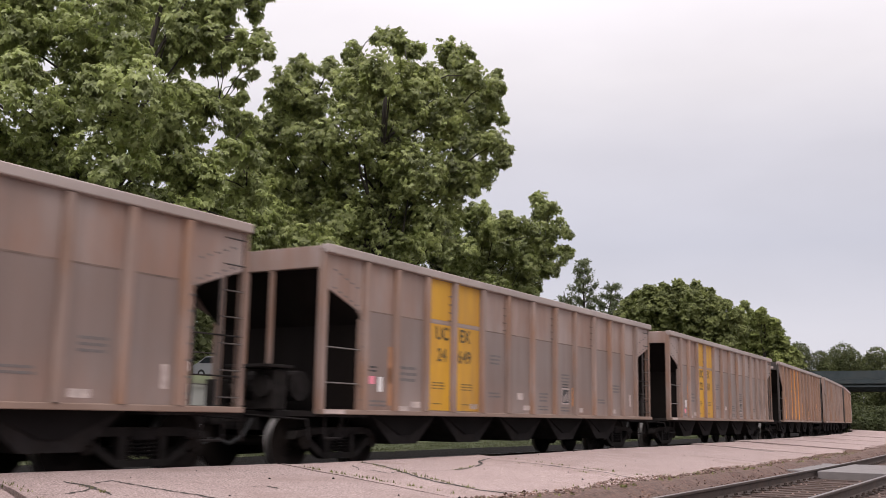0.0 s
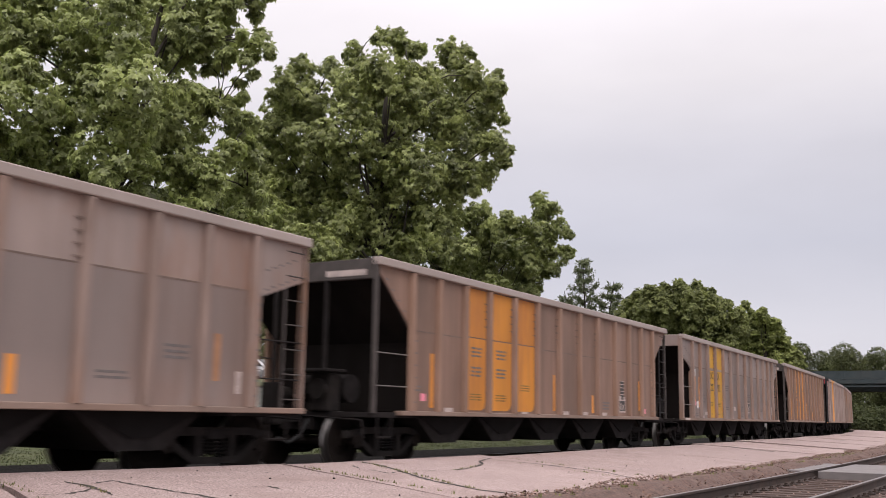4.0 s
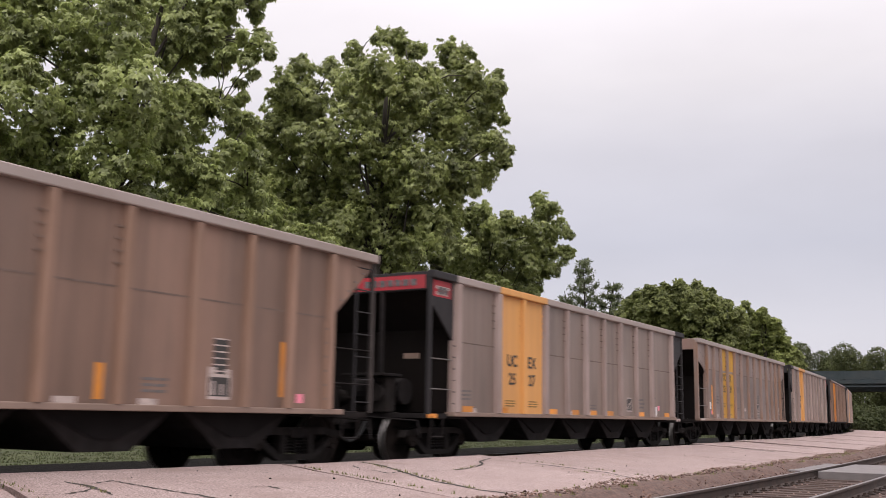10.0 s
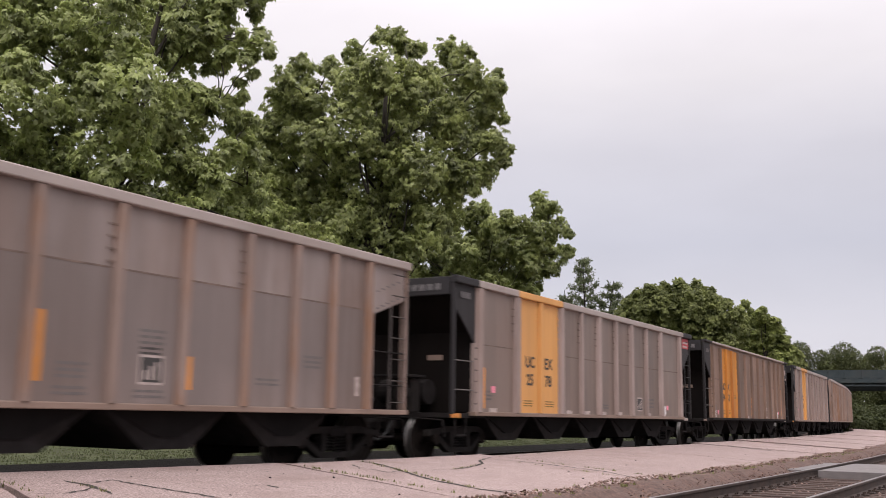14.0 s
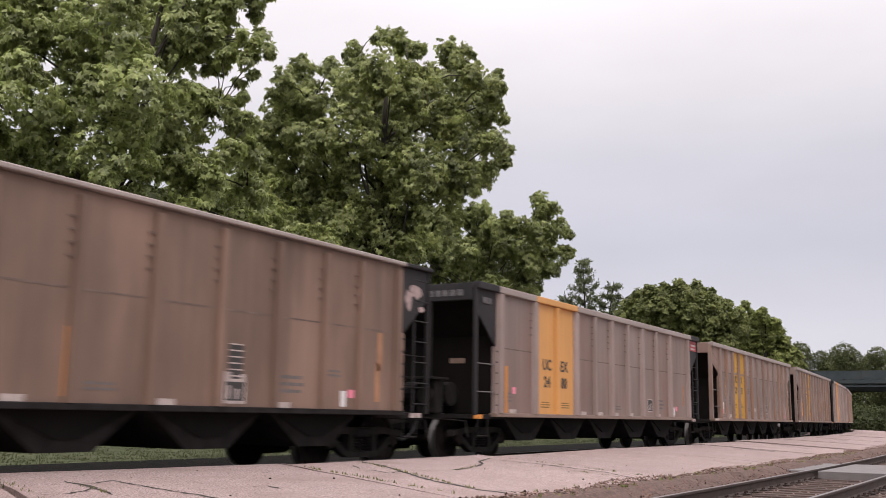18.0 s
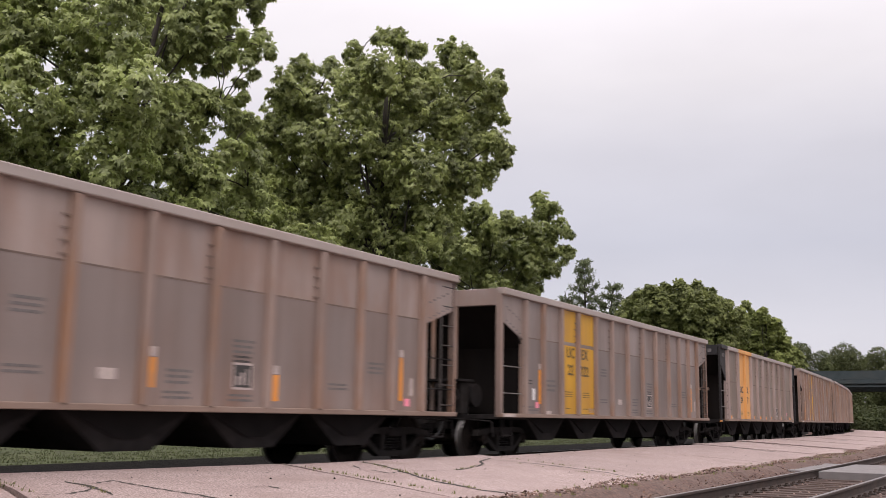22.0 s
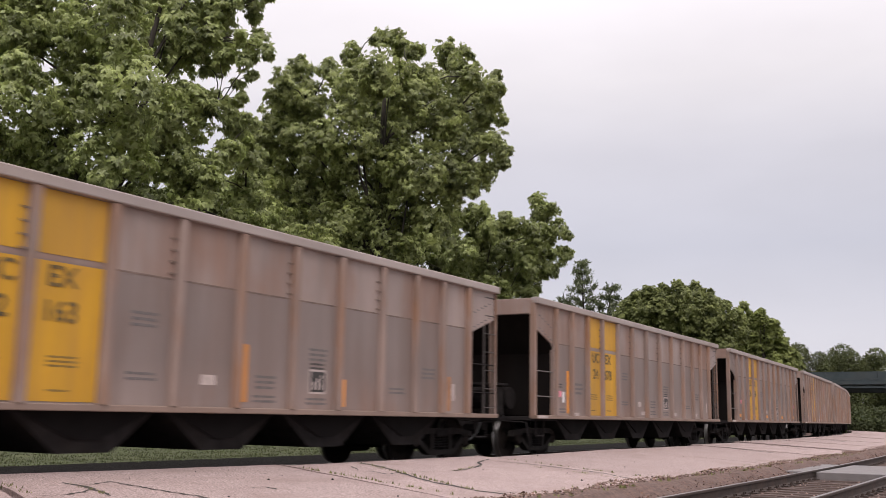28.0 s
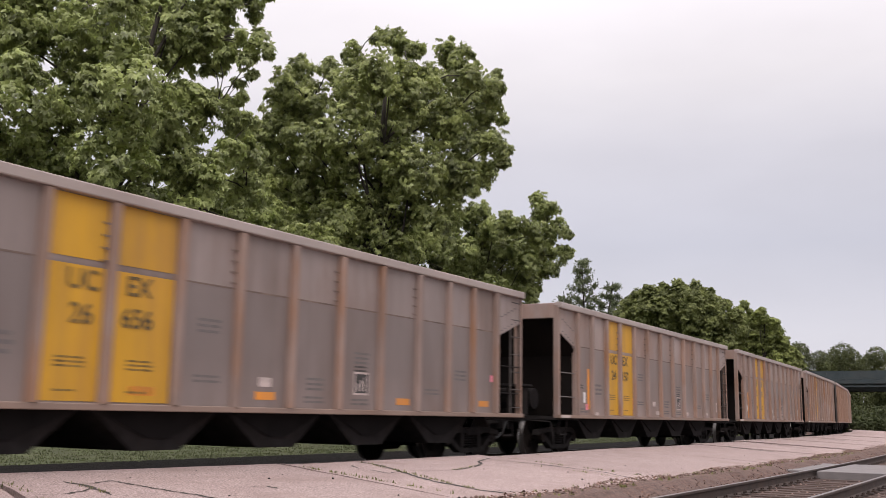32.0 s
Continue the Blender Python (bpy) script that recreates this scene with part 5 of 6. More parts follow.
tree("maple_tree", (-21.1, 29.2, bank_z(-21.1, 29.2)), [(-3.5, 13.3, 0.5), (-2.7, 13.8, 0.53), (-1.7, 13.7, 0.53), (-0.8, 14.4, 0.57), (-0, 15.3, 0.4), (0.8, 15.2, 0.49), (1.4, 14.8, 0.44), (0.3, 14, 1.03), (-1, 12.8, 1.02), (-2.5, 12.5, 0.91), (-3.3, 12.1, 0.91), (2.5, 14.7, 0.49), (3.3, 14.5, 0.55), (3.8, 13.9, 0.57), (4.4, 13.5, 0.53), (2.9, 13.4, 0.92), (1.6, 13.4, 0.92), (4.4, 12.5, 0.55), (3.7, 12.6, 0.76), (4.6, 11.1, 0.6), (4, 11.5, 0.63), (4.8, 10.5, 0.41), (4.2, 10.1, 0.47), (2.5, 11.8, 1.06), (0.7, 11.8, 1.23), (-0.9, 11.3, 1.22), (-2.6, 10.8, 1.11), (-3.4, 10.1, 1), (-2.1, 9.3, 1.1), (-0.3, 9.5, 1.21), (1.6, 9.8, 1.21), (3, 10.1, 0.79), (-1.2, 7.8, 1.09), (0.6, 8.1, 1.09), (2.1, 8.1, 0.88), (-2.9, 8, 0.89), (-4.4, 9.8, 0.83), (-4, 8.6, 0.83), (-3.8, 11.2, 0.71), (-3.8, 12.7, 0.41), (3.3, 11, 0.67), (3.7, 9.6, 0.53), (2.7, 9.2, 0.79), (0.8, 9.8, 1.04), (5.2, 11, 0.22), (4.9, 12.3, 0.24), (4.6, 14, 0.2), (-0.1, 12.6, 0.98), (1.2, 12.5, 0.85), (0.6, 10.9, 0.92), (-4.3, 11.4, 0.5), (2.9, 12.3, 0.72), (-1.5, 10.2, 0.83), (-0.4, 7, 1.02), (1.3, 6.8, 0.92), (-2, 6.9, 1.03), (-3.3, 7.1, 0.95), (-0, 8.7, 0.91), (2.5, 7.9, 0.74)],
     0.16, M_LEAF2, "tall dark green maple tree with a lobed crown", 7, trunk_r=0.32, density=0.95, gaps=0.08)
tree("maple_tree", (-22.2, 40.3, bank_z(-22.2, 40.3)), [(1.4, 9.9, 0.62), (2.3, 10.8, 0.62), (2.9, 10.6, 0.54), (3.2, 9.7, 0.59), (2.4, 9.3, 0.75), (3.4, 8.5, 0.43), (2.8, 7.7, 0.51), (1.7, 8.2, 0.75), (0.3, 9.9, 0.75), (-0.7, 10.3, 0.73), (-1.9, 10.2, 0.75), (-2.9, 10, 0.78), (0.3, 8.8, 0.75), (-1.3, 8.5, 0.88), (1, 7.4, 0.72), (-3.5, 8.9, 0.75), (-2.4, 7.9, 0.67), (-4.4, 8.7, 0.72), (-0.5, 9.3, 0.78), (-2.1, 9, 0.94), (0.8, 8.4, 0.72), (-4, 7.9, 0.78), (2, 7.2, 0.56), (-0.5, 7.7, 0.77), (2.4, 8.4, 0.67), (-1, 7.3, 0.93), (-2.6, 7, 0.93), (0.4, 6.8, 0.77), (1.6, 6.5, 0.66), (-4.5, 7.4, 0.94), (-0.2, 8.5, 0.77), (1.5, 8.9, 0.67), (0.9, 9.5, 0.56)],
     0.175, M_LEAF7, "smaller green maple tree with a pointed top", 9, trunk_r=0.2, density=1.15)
tree("maple_tree", (-26.1, 20.3, bank_z(-26.1, 20.3)), [(-1.4, 5.9, 1.2), (-0.2, 5.4, 1.3), (1.0, 5.7, 1.2), (0.1, 4.2, 0.8), (-0.9, 7.0, 1.4), (1.5, 6.8, 1.4)],
     0.2, M_LEAF, "slim green maple tree standing behind another", 21, trunk_r=0.17)
tree("maple_tree", (-26.3, 21.5, bank_z(-26.3, 21.5)), [(2.5, 6.2, 1.4), (3.8, 6.7, 1.4), (1.1, 5.1, 1.1), (4.8, 7.3, 1.3), (2.8, 7.6, 1.6), (-0.2, 6.6, 1.3)],
     0.2, M_LEAF, "slim leaning green maple tree", 22, trunk_r=0.16)
tree("maple_tree", (-27.9, 32.7, bank_z(-27.9, 32.7)), [(-0.5, 10.0, 1.5), (1.0, 9.6, 1.6), (-0.9, 8.0, 1.6), (1.3, 7.8, 1.6), (-1.7, 9.7, 1.4)],
     0.2, M_LEAF2, "green maple tree between two taller ones", 23, trunk_r=0.2)
pine((-37.3, 87.4, bank_z(-37.3, 87.4)), [(-0.6, 15.9, 3.2), (2.3, 13.9, 3.0), (4.2, 12.4, 2.4), (-2.4, 13.0, 2.8)], "thin grey-green pine tree, far off", 12)
tree("oak_tree", (-26.4, 84.0, bank_z(-26.4, 84.0)), [(-5.2, 10.5, 1.02), (-4.5, 11.3, 0.81), (-3.4, 11.8, 0.86), (-2.1, 12.1, 0.76), (-0.8, 12.1, 0.81), (0.5, 12, 0.81), (1.6, 11.4, 0.81), (2.7, 10.7, 0.81), (-6, 9.9, 0.76), (-3.5, 10, 1.72), (-1.1, 10, 2.03), (1.2, 9.4, 1.82), (2.8, 8.6, 1.52), (-4.5, 8.4, 1.52), (-1.2, 7.9, 2.02), (2.1, 6.9, 1.77), (-2.3, 10.6, 1.32), (0.1, 10.6, 1.42), (1.9, 10.1, 1.22), (3.5, 9.7, 0.81), (3.5, 8.3, 1.42), (-2.4, 8.4, 1.72), (0.5, 7.9, 1.82)],
     0.22, M_LEAF4, "wide round green tree beside the railway bend", 15, trunk_r=0.4, density=1.3, star=False, core=2.0)
tree("oak_tree", (-23.2, 94.2, bank_z(-23.2, 94.2)), [(-1.3, 10, 1), (0.1, 10.2, 0.78), (0.9, 10.2, 0.61), (1.6, 9.2, 0.72), (2.1, 8.4, 0.5), (0, 8.8, 1.45), (1.3, 7.7, 1.23), (-0.8, 7.4, 1.67), (2.7, 6.9, 0.89), (-1.7, 11.3, 0.45), (-1.2, 11.8, 0.45), (2, 7.2, 0.89), (-0.7, 10.7, 0.67), (0.4, 10.8, 0.67), (1.4, 10, 0.67), (2.4, 8.2, 0.61), (-0.7, 9.1, 1.23), (0.8, 9.3, 1), (2.2, 6.4, 1.22), (3.2, 6.4, 0.78)],
     0.22, M_LEAF8, "light green tree beside the railway bend", 18, trunk_r=0.3, density=1.1, star=False, core=2.0)


def woods(name, rows, leaf, mat, label, seed, dense=75):
    """Far woods as one mass of crowns: rows of (x0, y0, x1, y1, lowest and highest top, step)."""
    rs = np.random.RandomState(seed)
    allv, allf, nv = [], [], 0
    for x0, y0, x1, y1, h0, h1, step in rows:
        n = max(2, int(math.hypot(x1 - x0, y1 - y0) / step))
        for i in range(n):
            f = (i + rs.uniform(-0.3, 0.3)) / n
            x, y, top = x0 + (x1 - x0) * f, y0 + (y1 - y0) * f + rs.uniform(-2, 2), rs.uniform(h0, h1)
            for j in range(7):
                r = step * rs.uniform(0.35, 0.7)
                c = np.array([x + rs.uniform(-1, 1) * step * 0.6, y + rs.uniform(-1, 1) * step * 0.6, max(r * 0.6, top - r - (top * 0.8) * (j / 6) ** 1.2)])
                m = int(dense * r * r / (leaf * leaf) * 0.25)
                v = rs.normal(size=(m, 3))
                v /= np.linalg.norm(v, axis=1)[:, None]
                pos = c + v * (r * rs.uniform(0.6, 1.0, m) ** 0.5 * (1 + 0.05 * rs.normal(size=m)))[:, None]
                nr = v * 0.6 + np.array([0, 0, 0.7]) + rs.normal(size=(m, 3)) * 0.5
                nr /= np.linalg.norm(nr, axis=1)[:, None]
                ve, fa = blade_leaves(pos, nr, leaf * rs.uniform(0.6, 1.3, m), rs, 0.7)
                allv.append(ve)
                allf.append(fa + nv)
                nv += len(ve)
    return tagged(new(name, fast_mesh(name, np.concatenate(allv), np.concatenate(allf), mat)), label, "trees", "", "stuff")


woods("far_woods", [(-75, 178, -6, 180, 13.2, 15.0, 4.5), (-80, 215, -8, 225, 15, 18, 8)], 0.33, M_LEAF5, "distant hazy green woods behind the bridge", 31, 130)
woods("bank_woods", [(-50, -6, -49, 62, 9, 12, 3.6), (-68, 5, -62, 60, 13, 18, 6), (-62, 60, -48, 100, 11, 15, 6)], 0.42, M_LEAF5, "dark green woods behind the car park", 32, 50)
woods("bushes", [(-28, 146, 20, 142, 3, 5, 3), (-22, 122, -13, 119, 1.5, 2.6, 2)], 0.30, M_LEAF6, "dark green bushes under the road bridge", 33, 55)



# ---------------------------------------------------------------- road bridge over the railway
def bridge():
    t = thing("road_bridge", pose(-20, 129, -0.05, 0, 0, -1.5), "dark green steel road bridge on concrete piers", "bridge")
    bm = B()
    box(bm, -38, 48, -4.2, 4.2, 5.55, 5.95)
    part("deck", bm, M_BRIDGE, t)
    for y in (-4.0, 4.0):
        for z0, z1 in ((5.15, 5.32), (6.10, 6.28)):
            bm = B()
            box(bm, -38, 48, y - 0.14, y + 0.14, z0, z1)
            part("girder_chord", bm, M_BRIDGE, t)
        bm = B()
        box(bm, -38, 48, y - 0.05, y + 0.05, 6.28, 7.05)
        part("parapet", bm, M_BRIDGE, t, "dark solid parapet")
        x = -38.0
        while x < 47.9:
            bm = B()
            tube(bm, (x, y, 5.25), (x + 0.95, y, 6.15), 0.07, n=6)
            tube(bm, (x + 0.95, y, 6.15), (x + 1.9, y, 5.25), 0.07, n=6)
            box(bm, x + 0.90, x + 1.0, y - 0.12, y + 0.12, 6.28, 7.08)
            part("truss_brace", bm, M_BRIDGE, t)
            x += 1.9
    for y in (-2.4, 0, 2.4):
        bm = B()
        box(bm, -38, 48, y - 0.12, y + 0.12, 4.75, 5.55)
        part("floor_beam", bm, M_BRIDGE, t)
    for x in (-12.5, 10.5, 28):
        bm = B()
        for y in (-3.4, 0, 3.4):
            box(bm, x - 0.5, x + 0.5, y - 0.5, y + 0.5, -0.3, 4.3)
        box(bm, x - 0.6, x + 0.6, -4.1, 4.1, 4.3, 4.76)
        part("pier", bm, M_PIER, t)
    for x0, x1 in ((-44, -36), (46, 54)):
        bm = B()
        box(bm, x0, x1, -4.6, 4.6, -0.3, 5.5)
        part("abutment", bm, M_PIER, t)


bridge()


# ---------------------------------------------------------------- lamps, steps and parked cars on the bank
def street_lamp(x, y, z_lamp):
    g = bank_z(x, y)
    t = thing("street_lamp", pose(x, y, g - 0.05), "black cast-iron street lamp with a lit globe", "street lamp", "street lamps")
    h = z_lamp - g
    bm = B()
    lathe(bm, [(0.0, 0.20), (0.12, 0.20), (0.16, 0.13), (0.7, 0.10), (0.8, 0.06), (h - 0.35, 0.045), (h - 0.30, 0.10), (h - 0.24, 0.12)], "z", 14)
    part("post", bm, M_POLE, t)
    bm = B()
    lathe(bm, [(h - 0.24, 0.08), (h - 0.12, 0.12), (h + 0.02, 0.135), (h + 0.14, 0.11), (h + 0.20, 0.05)], "z", 16)
    part("globe", bm, M_LAMP, t, "glowing warm white glass", smooth=True)
    bm = B()
    lathe(bm, [(h + 0.22, 0.16), (h + 0.27, 0.14), (h + 0.36, 0.05), (h + 0.46, 0.02)], "z", 12)
    part("cap", bm, M_POLE, t)


street_lamp(-24.7, 17.0, 3.63)
street_lamp(-27.4, 24.85, 3.64)


def parked_car(m, paint, label):
    t = thing("parked_car", m, label, "car", "cars in the car park")
    bm = B()
    prism(bm, [(-2.2, 0.28), (2.2, 0.28), (2.25, 0.62), (2.1, 0.82), (1.0, 0.95), (0.35, 1.40), (-1.1, 1.45), (-1.95, 1.0), (-2.25, 0.92)], "x", -0.88, 0.88)
    bmesh.ops.bevel(bm, geom=bm.edges[:], offset=0.06, segments=2, affect="EDGES")
    part("body", bm, paint, t, smooth=False)
    for k in (-1, 1):
        bm = B()
        prism(bm, [(0.85, 0.97), (0.33, 1.34), (-1.05, 1.38), (-1.7, 1.02)], "x", min(k * 0.865, k * 0.888), max(k * 0.865, k * 0.888))
        part("side_window", bm, M_GLASS, t)
        for y in (-1.4, 1.4):
            bm = B()
            tube(bm, (k * 0.68, y, 0.32), (k * 0.90, y, 0.32), 0.32, n=18)
            w = part("wheel", bm, M_RUBBER, t)
            bm = B()
            tube(bm, (k * 0.90, y, 0.32), (k * 0.91, y, 0.32), 0.19, n=14)
            part("rim", bm, M_CARSILVER, w)
        bm = B()
        box(bm, k * 0.62 - 0.16, k * 0.62 + 0.16, 2.16, 2.26, 0.62, 0.76, 0.02)
        part("headlight", bm, M_WHITE, t)
    bm = B()
    prism(bm, [(1.02, 0.955), (0.36, 1.405), (0.39, 1.42), (1.06, 0.965)], "x", -0.72, 0.72)
    part("windscreen", bm, M_GLASS, t)
    return t


lot = solid("parking_lot", sheet([-60, -46, -36, -27.2], [2, 14, 30, 46, 62], lambda o, s: ground_z(o, s) + 0.02, None, lambda o, s: 0), M_ASPHALT, "grey asphalt car park on top of the bank", "car park", "structure")
first = None
for i in range(9):
    y = 24 + 3.0 * i
    x = -43.0
    m = pose(x, y, bank_z(x, y) + 0.02, 0, 0, -90 + 4 * math.sin(i * 2.3))
    if i in (2, 6):
        continue
    parked_car(m, M_CARWHITE if i % 3 != 1 else M_CARSILVER, "white parked car in a car park" if i % 3 != 1 else "silver parked car in a car park")


def steps():
    x0, y0 = -31.6, 28.4
    t = thing("garden_steps", pose(x0, y0, 0), "concrete steps with white handrails up a grass bank", "steps")
    for i in range(9):
        x = x0 - 0.42 * i
        bm = B()
        z = bank_z(x0, y0) + 0.12 * i
        box(bm, -0.42 * i - 0.42, -0.42 * i, -1.0, 1.0, z - 0.3, z + 0.05)
        part("step", bm, M_CONC, t)
    for y in (-1.0, 1.0):
        bm = B()
        za, zb = bank_z(x0, y0), bank_z(x0, y0) + 0.12 * 8
        for dz in (0.5, 0.95):
            tube(bm, (0, y, za + dz), (-3.6, y, zb + dz), 0.03, n=8)
        for f in (0, 0.33, 0.67, 1):
            tube(bm, (-3.6 * f, y, za + (zb - za) * f - 0.1), (-3.6 * f, y, za + (zb - za) * f + 0.95), 0.03, n=8)
        part("handrail", bm, M_WHITE, t, "white painted tube handrail")


steps()


# ---------------------------------------------------------------- grass, stones and weeds
def tufts(name, places, mat, label, h0, h1, seed, per=7, spread=0.05):
    rs = np.random.RandomState(seed)
    p = np.repeat(np.array(places), per, 0)
    n = len(p)
    p = p + np.c_[rs.normal(size=(n, 2)) * spread, np.zeros(n)]
    h = rs.uniform(h0, h1, n)
    a = rs.uniform(0, 2 * math.pi, n)
    lean = rs.uniform(0.1, 0.6, n)
    side = np.c_[-np.sin(a), np.cos(a), np.zeros(n)] * (0.006 + 0.012 * rs.rand(n))[:, None]
    tip = p + np.c_[np.cos(a) * lean * h, np.sin(a) * lean * h, h]
    v = np.stack([p - side, p + side, tip], 1).reshape(-1, 3)
    f = np.arange(n * 3).reshape(-1, 3)
    return tagged(new(name, fast_mesh(name, v, f, mat)), label, "grass", "", "stuff")


rs = np.random.RandomState(11)
pl = []
for i in range(6500):
    s, o = rs.uniform(6, 75), -4.0 - abs(rs.normal()) * 2.8
    cx, cy, _ = tp(s)
    pl.append((cx + o, cy, ground_z(o, s)))
tufts("grass", pl, M_BLADE, "green grass strip beyond the railway", 0.01, 0.045, 3, 8, 0.10)


def stones(name, places, r0, r1, mat, label, seed):
    rs = np.random.RandomState(seed)
    base = np.array([(1, 0, 0), (-1, 0, 0), (0, 1, 0), (0, -1, 0), (0, 0, 1), (0, 0, -1)], float)
    tri = np.array([(0, 2, 4), (2, 1, 4), (1, 3, 4), (3, 0, 4), (2, 0, 5), (1, 2, 5), (3, 1, 5), (0, 3, 5)])
    n = len(places)
    p = np.array(places)
    v = base[None] * (1 + rs.uniform(-0.35, 0.35, (n, 6, 1))) * rs.uniform(r0, r1, n)[:, None, None] * np.array([1, 1, 0.7])
    a = rs.uniform(0, 6.28, n)
    c, s = np.cos(a)[:, None], np.sin(a)[:, None]
    v = np.stack([v[..., 0] * c - v[..., 1] * s, v[..., 0] * s + v[..., 1] * c, v[..., 2]], -1) + p[:, None]
    f = (np.arange(n)[:, None, None] * 6 + tri[None]).reshape(-1, 3)
    return tagged(new(name, fast_mesh(name, v.reshape(-1, 3), f, mat)), label, "gravel", "", "stuff")


pl = []
for i in range(34000):
    s = 5 + 45 * rs.rand() ** 1.6
    o = NEAR + rs.uniform(-1.95, 3.2)
    d = abs(o - NEAR)
    if d < 1.25 and rs.rand() < 0.5:
        continue
    z = (-0.205 if d < 1.3 else -0.18) if d < 1.5 else -0.175 - min(0.08, (d - 1.5) * 0.12)
    x, y, _ = tp(s, o)
    pl.append((x, y, z + rs.uniform(-0.012, 0.012)))
stones("ballast_stones", pl, 0.018, 0.042, M_STONE, "loose brown crushed stone ballast", 5)
pl = []
for i in range(6500):
    s = 8 + 50 * rs.rand() ** 1.5
    o = P_IN + rs.uniform(-0.25, 0.6) + 0.12 * math.sin(s * 1.3)
    x, y, _ = tp(s, o)
    pl.append((x, y, plat_z(min(o, P_IN)) + rs.uniform(-0.01, 0.015) - max(0, o - P_IN) * 0.42))
stones("gravel_edge", pl, 0.010, 0.032, M_STONE, "loose gravel spilling over the platform edge", 6)

pl = []
for i in range(60):
    o = rs.uniform(P_OUT + 0.1, P_IN)
    x, y, _ = tp(7 + 40 * rs.rand() ** 1.5, o)
    pl.append((x, y, plat_z(o) + 0.006))
stones("platform_pebbles", pl, 0.006, 0.018, M_SHADE_PEBBLE, "dark pebbles and crumbs lying on the platform", 9)

n = 9000                               # dead leaves and crumbs of bark on the gravel
q = 8 + 40 * rs.rand(n) ** 1.5
o = P_IN + rs.uniform(-0.15, 0.95, n) + 0.15 * np.sin(q * 1.7)
p = np.array([(*tp(a, b)[:2], plat_z(min(b, P_IN)) - max(0, b - P_IN) * 0.34 + 0.012) for a, b in zip(q, o)])
nr = rs.normal(size=(n, 3)) * 0.5 + np.array([0, 0, 1.0])
nr /= np.linalg.norm(nr, axis=1)[:, None]
ve, fa = blade_leaves(p, nr, rs.uniform(0.015, 0.045, n), rs, 0.6)
tagged(new("leaf_litter", fast_mesh("leaf_litter", ve, fa, M_LITTER)), "brown dead leaves and crumbs on the gravel", "leaf litter", "", "stuff")

# ---------------------------------------------------------------- crossing panels over the near line
cross = thing("track_crossing", pose(0, 0, 0), "grey boarded crossing laid level with the rails", "crossing", "", "structure")
for o0, o1 in ((NEAR - 1.42, NEAR - 0.82), (NEAR - 0.68, NEAR + 0.68), (NEAR + 0.82, NEAR + 1.6)):
    bm = B()
    x0, y0, _ = tp(20.9, o0 + 0.006)
    x1, y1, _ = tp(25.0, o1 - 0.006)
    box(bm, x0, x1, y0, y1, -0.20, -0.03, 0.012)
    part("crossing_board", bm, M_PANEL, cross)

# weeds in the joints
pl = []
for (s0, o0), (s1, o1), n in (((6.2, 2.0), (5.6, 3.6), 16), ((10.7, 2.1), (9.5, 5.3), 34), ((12.2, 2.1), (10.1, 5.3), 40), ((16.0, 2.15), (14.5, 6.0), 26), ((13.6, 3.3), (12.3, 3.6), 12), ((6.7, 2.5), (6.3, 3.6), 10),
                              ((15.0, 3.0), (13.6, 5.9), 16)):
    for i in range(n):
        f = rs.rand()
        o = o0 + (o1 - o0) * f
        x, y, _ = tp(s0 + (s1 - s0) * f + rs.normal() * 0.02, o)
        pl.append((x, y, plat_z(o) - 0.015))
for i in range(190):
    x, y, _ = tp(8 + 24 * rs.rand(), P_IN + rs.uniform(-0.3, 0.2))
    pl.append((x, y, plat_z(P_IN) - 0.01))
tufts("weeds", pl, M_WEED, "small green and dry weeds in the platform joints", 0.010, 0.055, 8, 6, 0.022)

# ---------------------------------------------------------------- ties and slabs, piece by piece
bm = B()
box(bm, -1.28, 1.28, -0.11, 0.11, -0.16, 0.0, 0.012)
tie_me = mesh_of("tie", bm, M_TIE)
# Far ties are blackened to stand in for the shadow under the train.
shaded_tie_me = tie_me.copy()
shaded_tie_me.materials[0] = M_SHADE_PEBBLE
bm = B()
for k in (-0.752, 0.752):
    box(bm, k - 0.17, k + 0.17, -0.09, 0.09, 0.0, 0.015)
    for dx in (-0.095, 0.095):
        for dy in (-0.05, 0.05):
            box(bm, k + dx - 0.014, k + dx + 0.014, dy - 0.012, dy + 0.012, 0.015, 0.045)
plate_me = mesh_of("tie_plate", bm, M_RAIL)
rng = random.Random(12)
tracks = [o for o in scene.objects if o.name.startswith("railway_track")]
for tr, off, z, s0, s1 in ((tracks[0], 0.0, RAIL_Z, 4, 60), (tracks[1], NEAR, 0.0, 4, 75)):
    s = s0
    while s < s1:
        x, y, a = tp(s, off)
        m = pose(x, y, z - 0.168 + rng.uniform(-0.008, 0.004), rng.uniform(-0.4, 0.4), rng.uniform(-0.3, 0.3), math.degrees(a) + rng.uniform(-1.2, 1.2))
        part("tie", tie_me if off else shaded_tie_me, None, tr, at=m)
        part("tie_plate", plate_me, None, tr, at=pose(x, y, z - 0.165, 0, 0, math.degrees(a)))
        s += 0.52
rng = random.Random(21)
joints = [-28, -23, -18, -13, -8, -3, 1.6, 6.3, 10.88, 16.16, 22.9, 29.9, 35.6, 42.5, 49.8]
SKEW = 0.42                    # the joints run aslant
while joints[-1] < 120:
    joints.append(joints[-1] + 6.0)


def wavy(a, b, n, amp):
    """A broken line from a to b, in metres along and across."""
    pts = [a]
    for i in range(1, n):
        f = i / n
        pts.append((a[0] + (b[0] - a[0]) * f + rng.uniform(-amp, amp), a[1] + (b[1] - a[1]) * f + rng.uniform(-amp, amp)))
    return pts + [b]


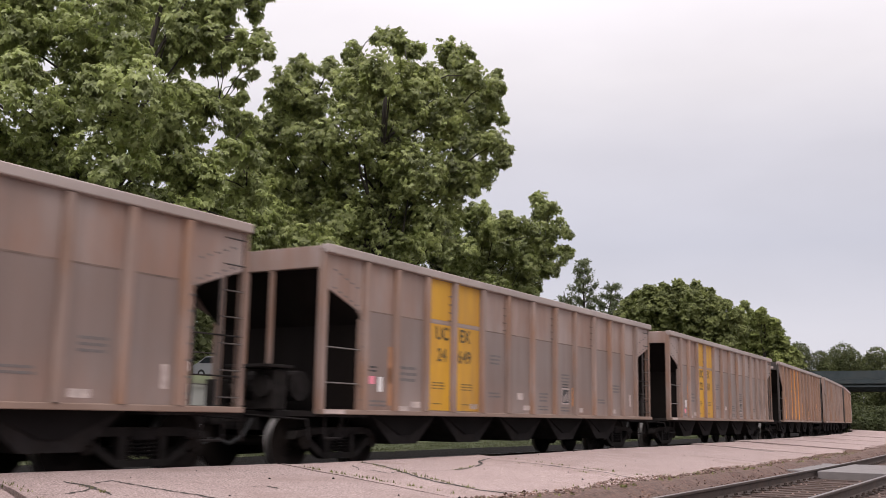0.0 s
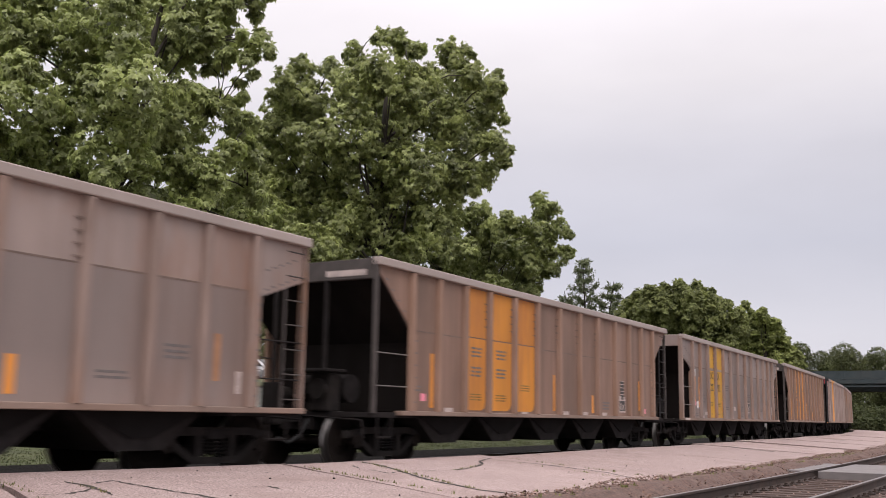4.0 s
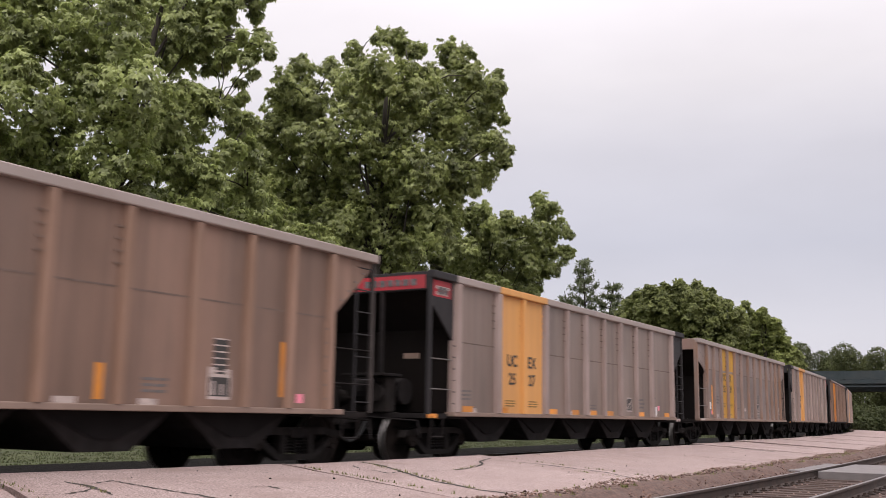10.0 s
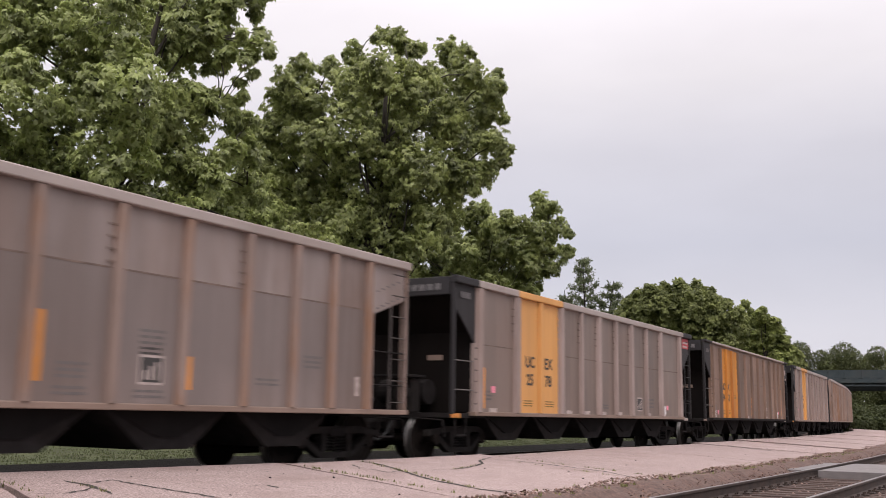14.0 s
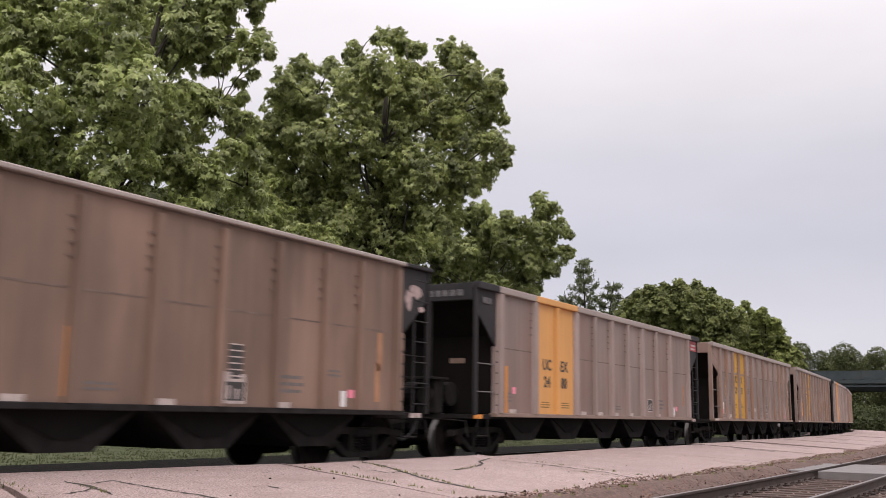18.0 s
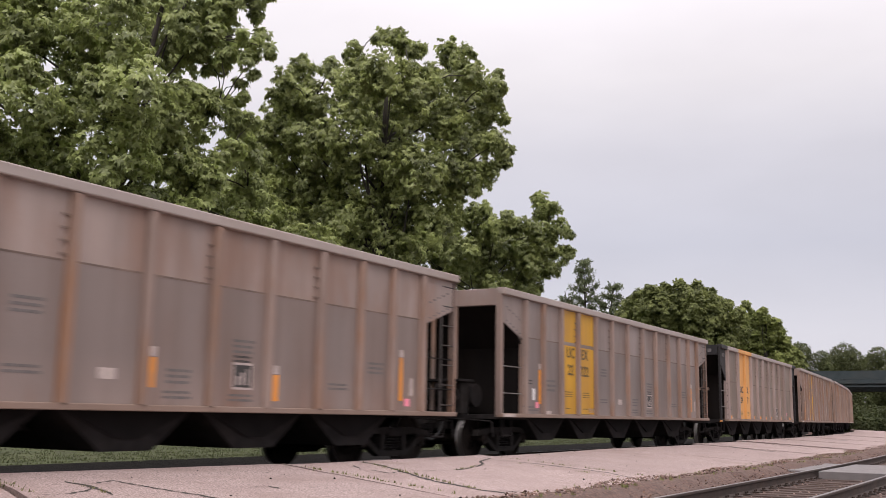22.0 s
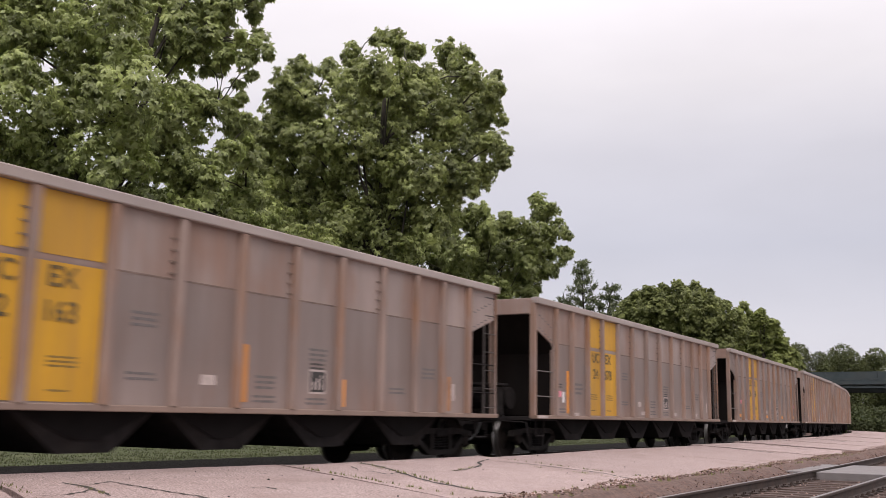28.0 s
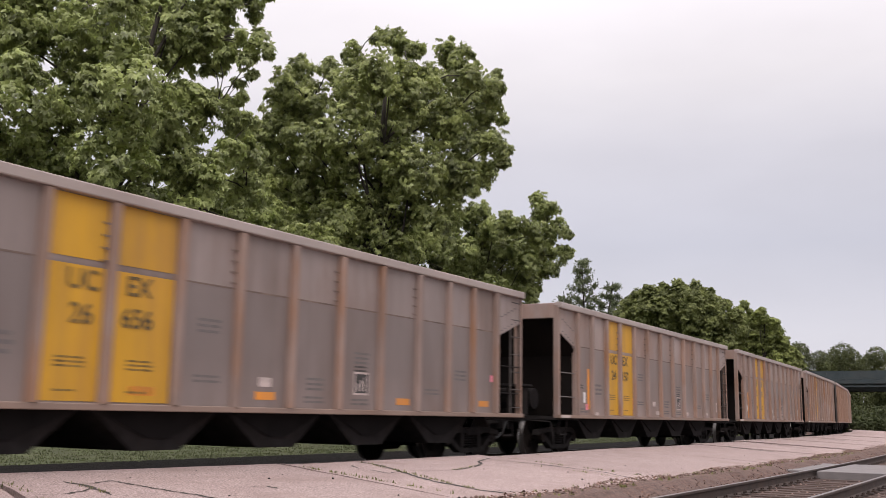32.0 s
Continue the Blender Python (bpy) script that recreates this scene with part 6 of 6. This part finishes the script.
def slab(outline, dz, ta):
    ms, mo = sum(c[0] for c in outline) / len(outline), sum(c[1] for c in outline) / len(outline)
    bm = B()
    top, low = [], []
    for a, b in outline:
        ln = math.hypot(a - ms, b - mo)
        a, b = a + (ms - a) / ln * 0.042, b + (mo - b) / ln * 0.042
        x, y, _ = tp(a, b)
        z = plat_z(b) + dz + ta * (a - ms)
        top.append(bm.verts.new((x, y, z)))
        low.append(bm.verts.new((x, y, z - 0.12)))
    f = bm.faces.new(top)
    n = len(top)
    for k in range(n):
        bm.faces.new((top[k], low[k], low[(k + 1) % n], top[(k + 1) % n]))
    bmesh.ops.triangulate(bm, faces=[f])
    part("slab", bm, M_CONC, platform)
    return ms


EDGE = {6.3: (1.60, 1.62), 10.88: (1.36, 1.62), 16.16: (1.80, 1.92), 22.9: (2.08, 1.88), 29.9: (1.86, 1.84)}     # outer edge of single slabs
LAID = []                       # (from joint, to joint, lift, tilt, middle) of each slab
REACH = SKEW * (P_IN - P_OUT)
last = wavy((joints[0], P_OUT), (joints[0] - REACH, P_IN), 8, 0.02)
for s in joints[1:]:
    out = P_OUT + rng.uniform(-0.10, 0.16)
    line = wavy((s + rng.uniform(-0.05, 0.05), out), (s - REACH + rng.uniform(-0.15, 0.15), P_IN + rng.uniform(-0.1, 0.1)), 8, 0.02)
    o0, o1 = (last[0][0] + 0.01, rng.uniform(P_OUT - 0.16, P_OUT + 0.06)), (line[0][0] - 0.14, rng.uniform(P_OUT - 0.06, P_OUT + 0.14))
    if s in EDGE:
        o0, o1 = (o0[0], EDGE[s][0]), (o1[0], EDGE[s][1])
    outer, inner = wavy(o0, o1, 7, 0.018), wavy(last[-1], line[-1], 7, 0.05)
    dz, ta = rng.uniform(-0.012, 0.012), rng.uniform(-0.004, 0.004)
    LAID.append((last[0][0], line[0][0], dz, ta, slab(outer + line + inner[1:-1][::-1] + last[::-1], dz, ta)))
    last = line


def crack(*knots, w=0.011):
    """An open crack that wanders from knot to knot (metres along and across)."""
    pts = []
    for a, b in zip(knots, knots[1:]):
        n = max(3, int(math.dist(a, b) / 0.09))
        pts += [(a[0] + (b[0] - a[0]) * i / n + rng.uniform(-0.022, 0.022), a[1] + (b[1] - a[1]) * i / n + rng.uniform(-0.022, 0.022)) for i in range(n)]
    pts.append(knots[-1])

    def top(a, b):
        at = a + SKEW * (b - P_OUT)
        for s0, s1, dz, ta, ms in LAID:
            if s0 <= at < s1:
                return plat_z(b) + dz + ta * (a - ms) + 0.004
        return plat_z(b) + 0.01

    bm = B()
    prev = None
    for i, (a, b) in enumerate(pts):
        h = w * 0.95 * rng.uniform(0.35, 1.3) * (0.3 if i in (0, len(pts) - 1) else 1)
        pair = [bm.verts.new((*tp(a + q * h * 1.6, b + q * h)[:2], top(a, b))) for q in (-1, 1)]
        if prev:
            bm.faces.new((prev[0], prev[1], pair[1], pair[0]))
        prev = pair
    part("crack", bm, M_CRACK, platform)


crack((29.6, 2.8), (28.5, 3.75), (27.9, 4.5), w=0.03)
crack((48.9, 2.6), (46.2, 4.0), w=0.04)
crack((6.66, 2.45), (6.62, 2.8), (6.27, 3.62), w=0.016)
crack((5.7, 3.27), (5.93, 3.36), (6.24, 3.28), (6.62, 2.92))
crack((6.73, 2.74), (7.15, 2.58), (7.06, 3.1), (6.97, 3.6), (6.9, 4.34))
crack((12.26, 2.02), (11.98, 2.63), (11.33, 3.4), (10.63, 4.26), (10.12, 5.27), (9.98, 6.0), w=0.016)
crack((11.6, 2.37), (11.25, 2.71), (11.54, 2.84))
crack((11.17, 2.96), (10.98, 3.42), (11.46, 3.28))
crack((11.54, 3.31), (12.31, 3.57), (12.88, 3.52), (13.6, 3.31), (13.99, 3.14), (14.42, 2.84), (15.45, 2.49), w=0.018)
crack((15.04, 2.71), (15.05, 3.56), (14.49, 4.99), (13.6, 5.95), w=0.016)
crack((9.29, 2.62), (9.57, 2.58))
crack((7.92, 3.78), (8.19, 3.74), (8.1, 4.01))
crack((10.26, 5.41), (10.4, 5.78))
crack((34.5, 3.0), (32.1, 4.75), w=0.02)

motions()
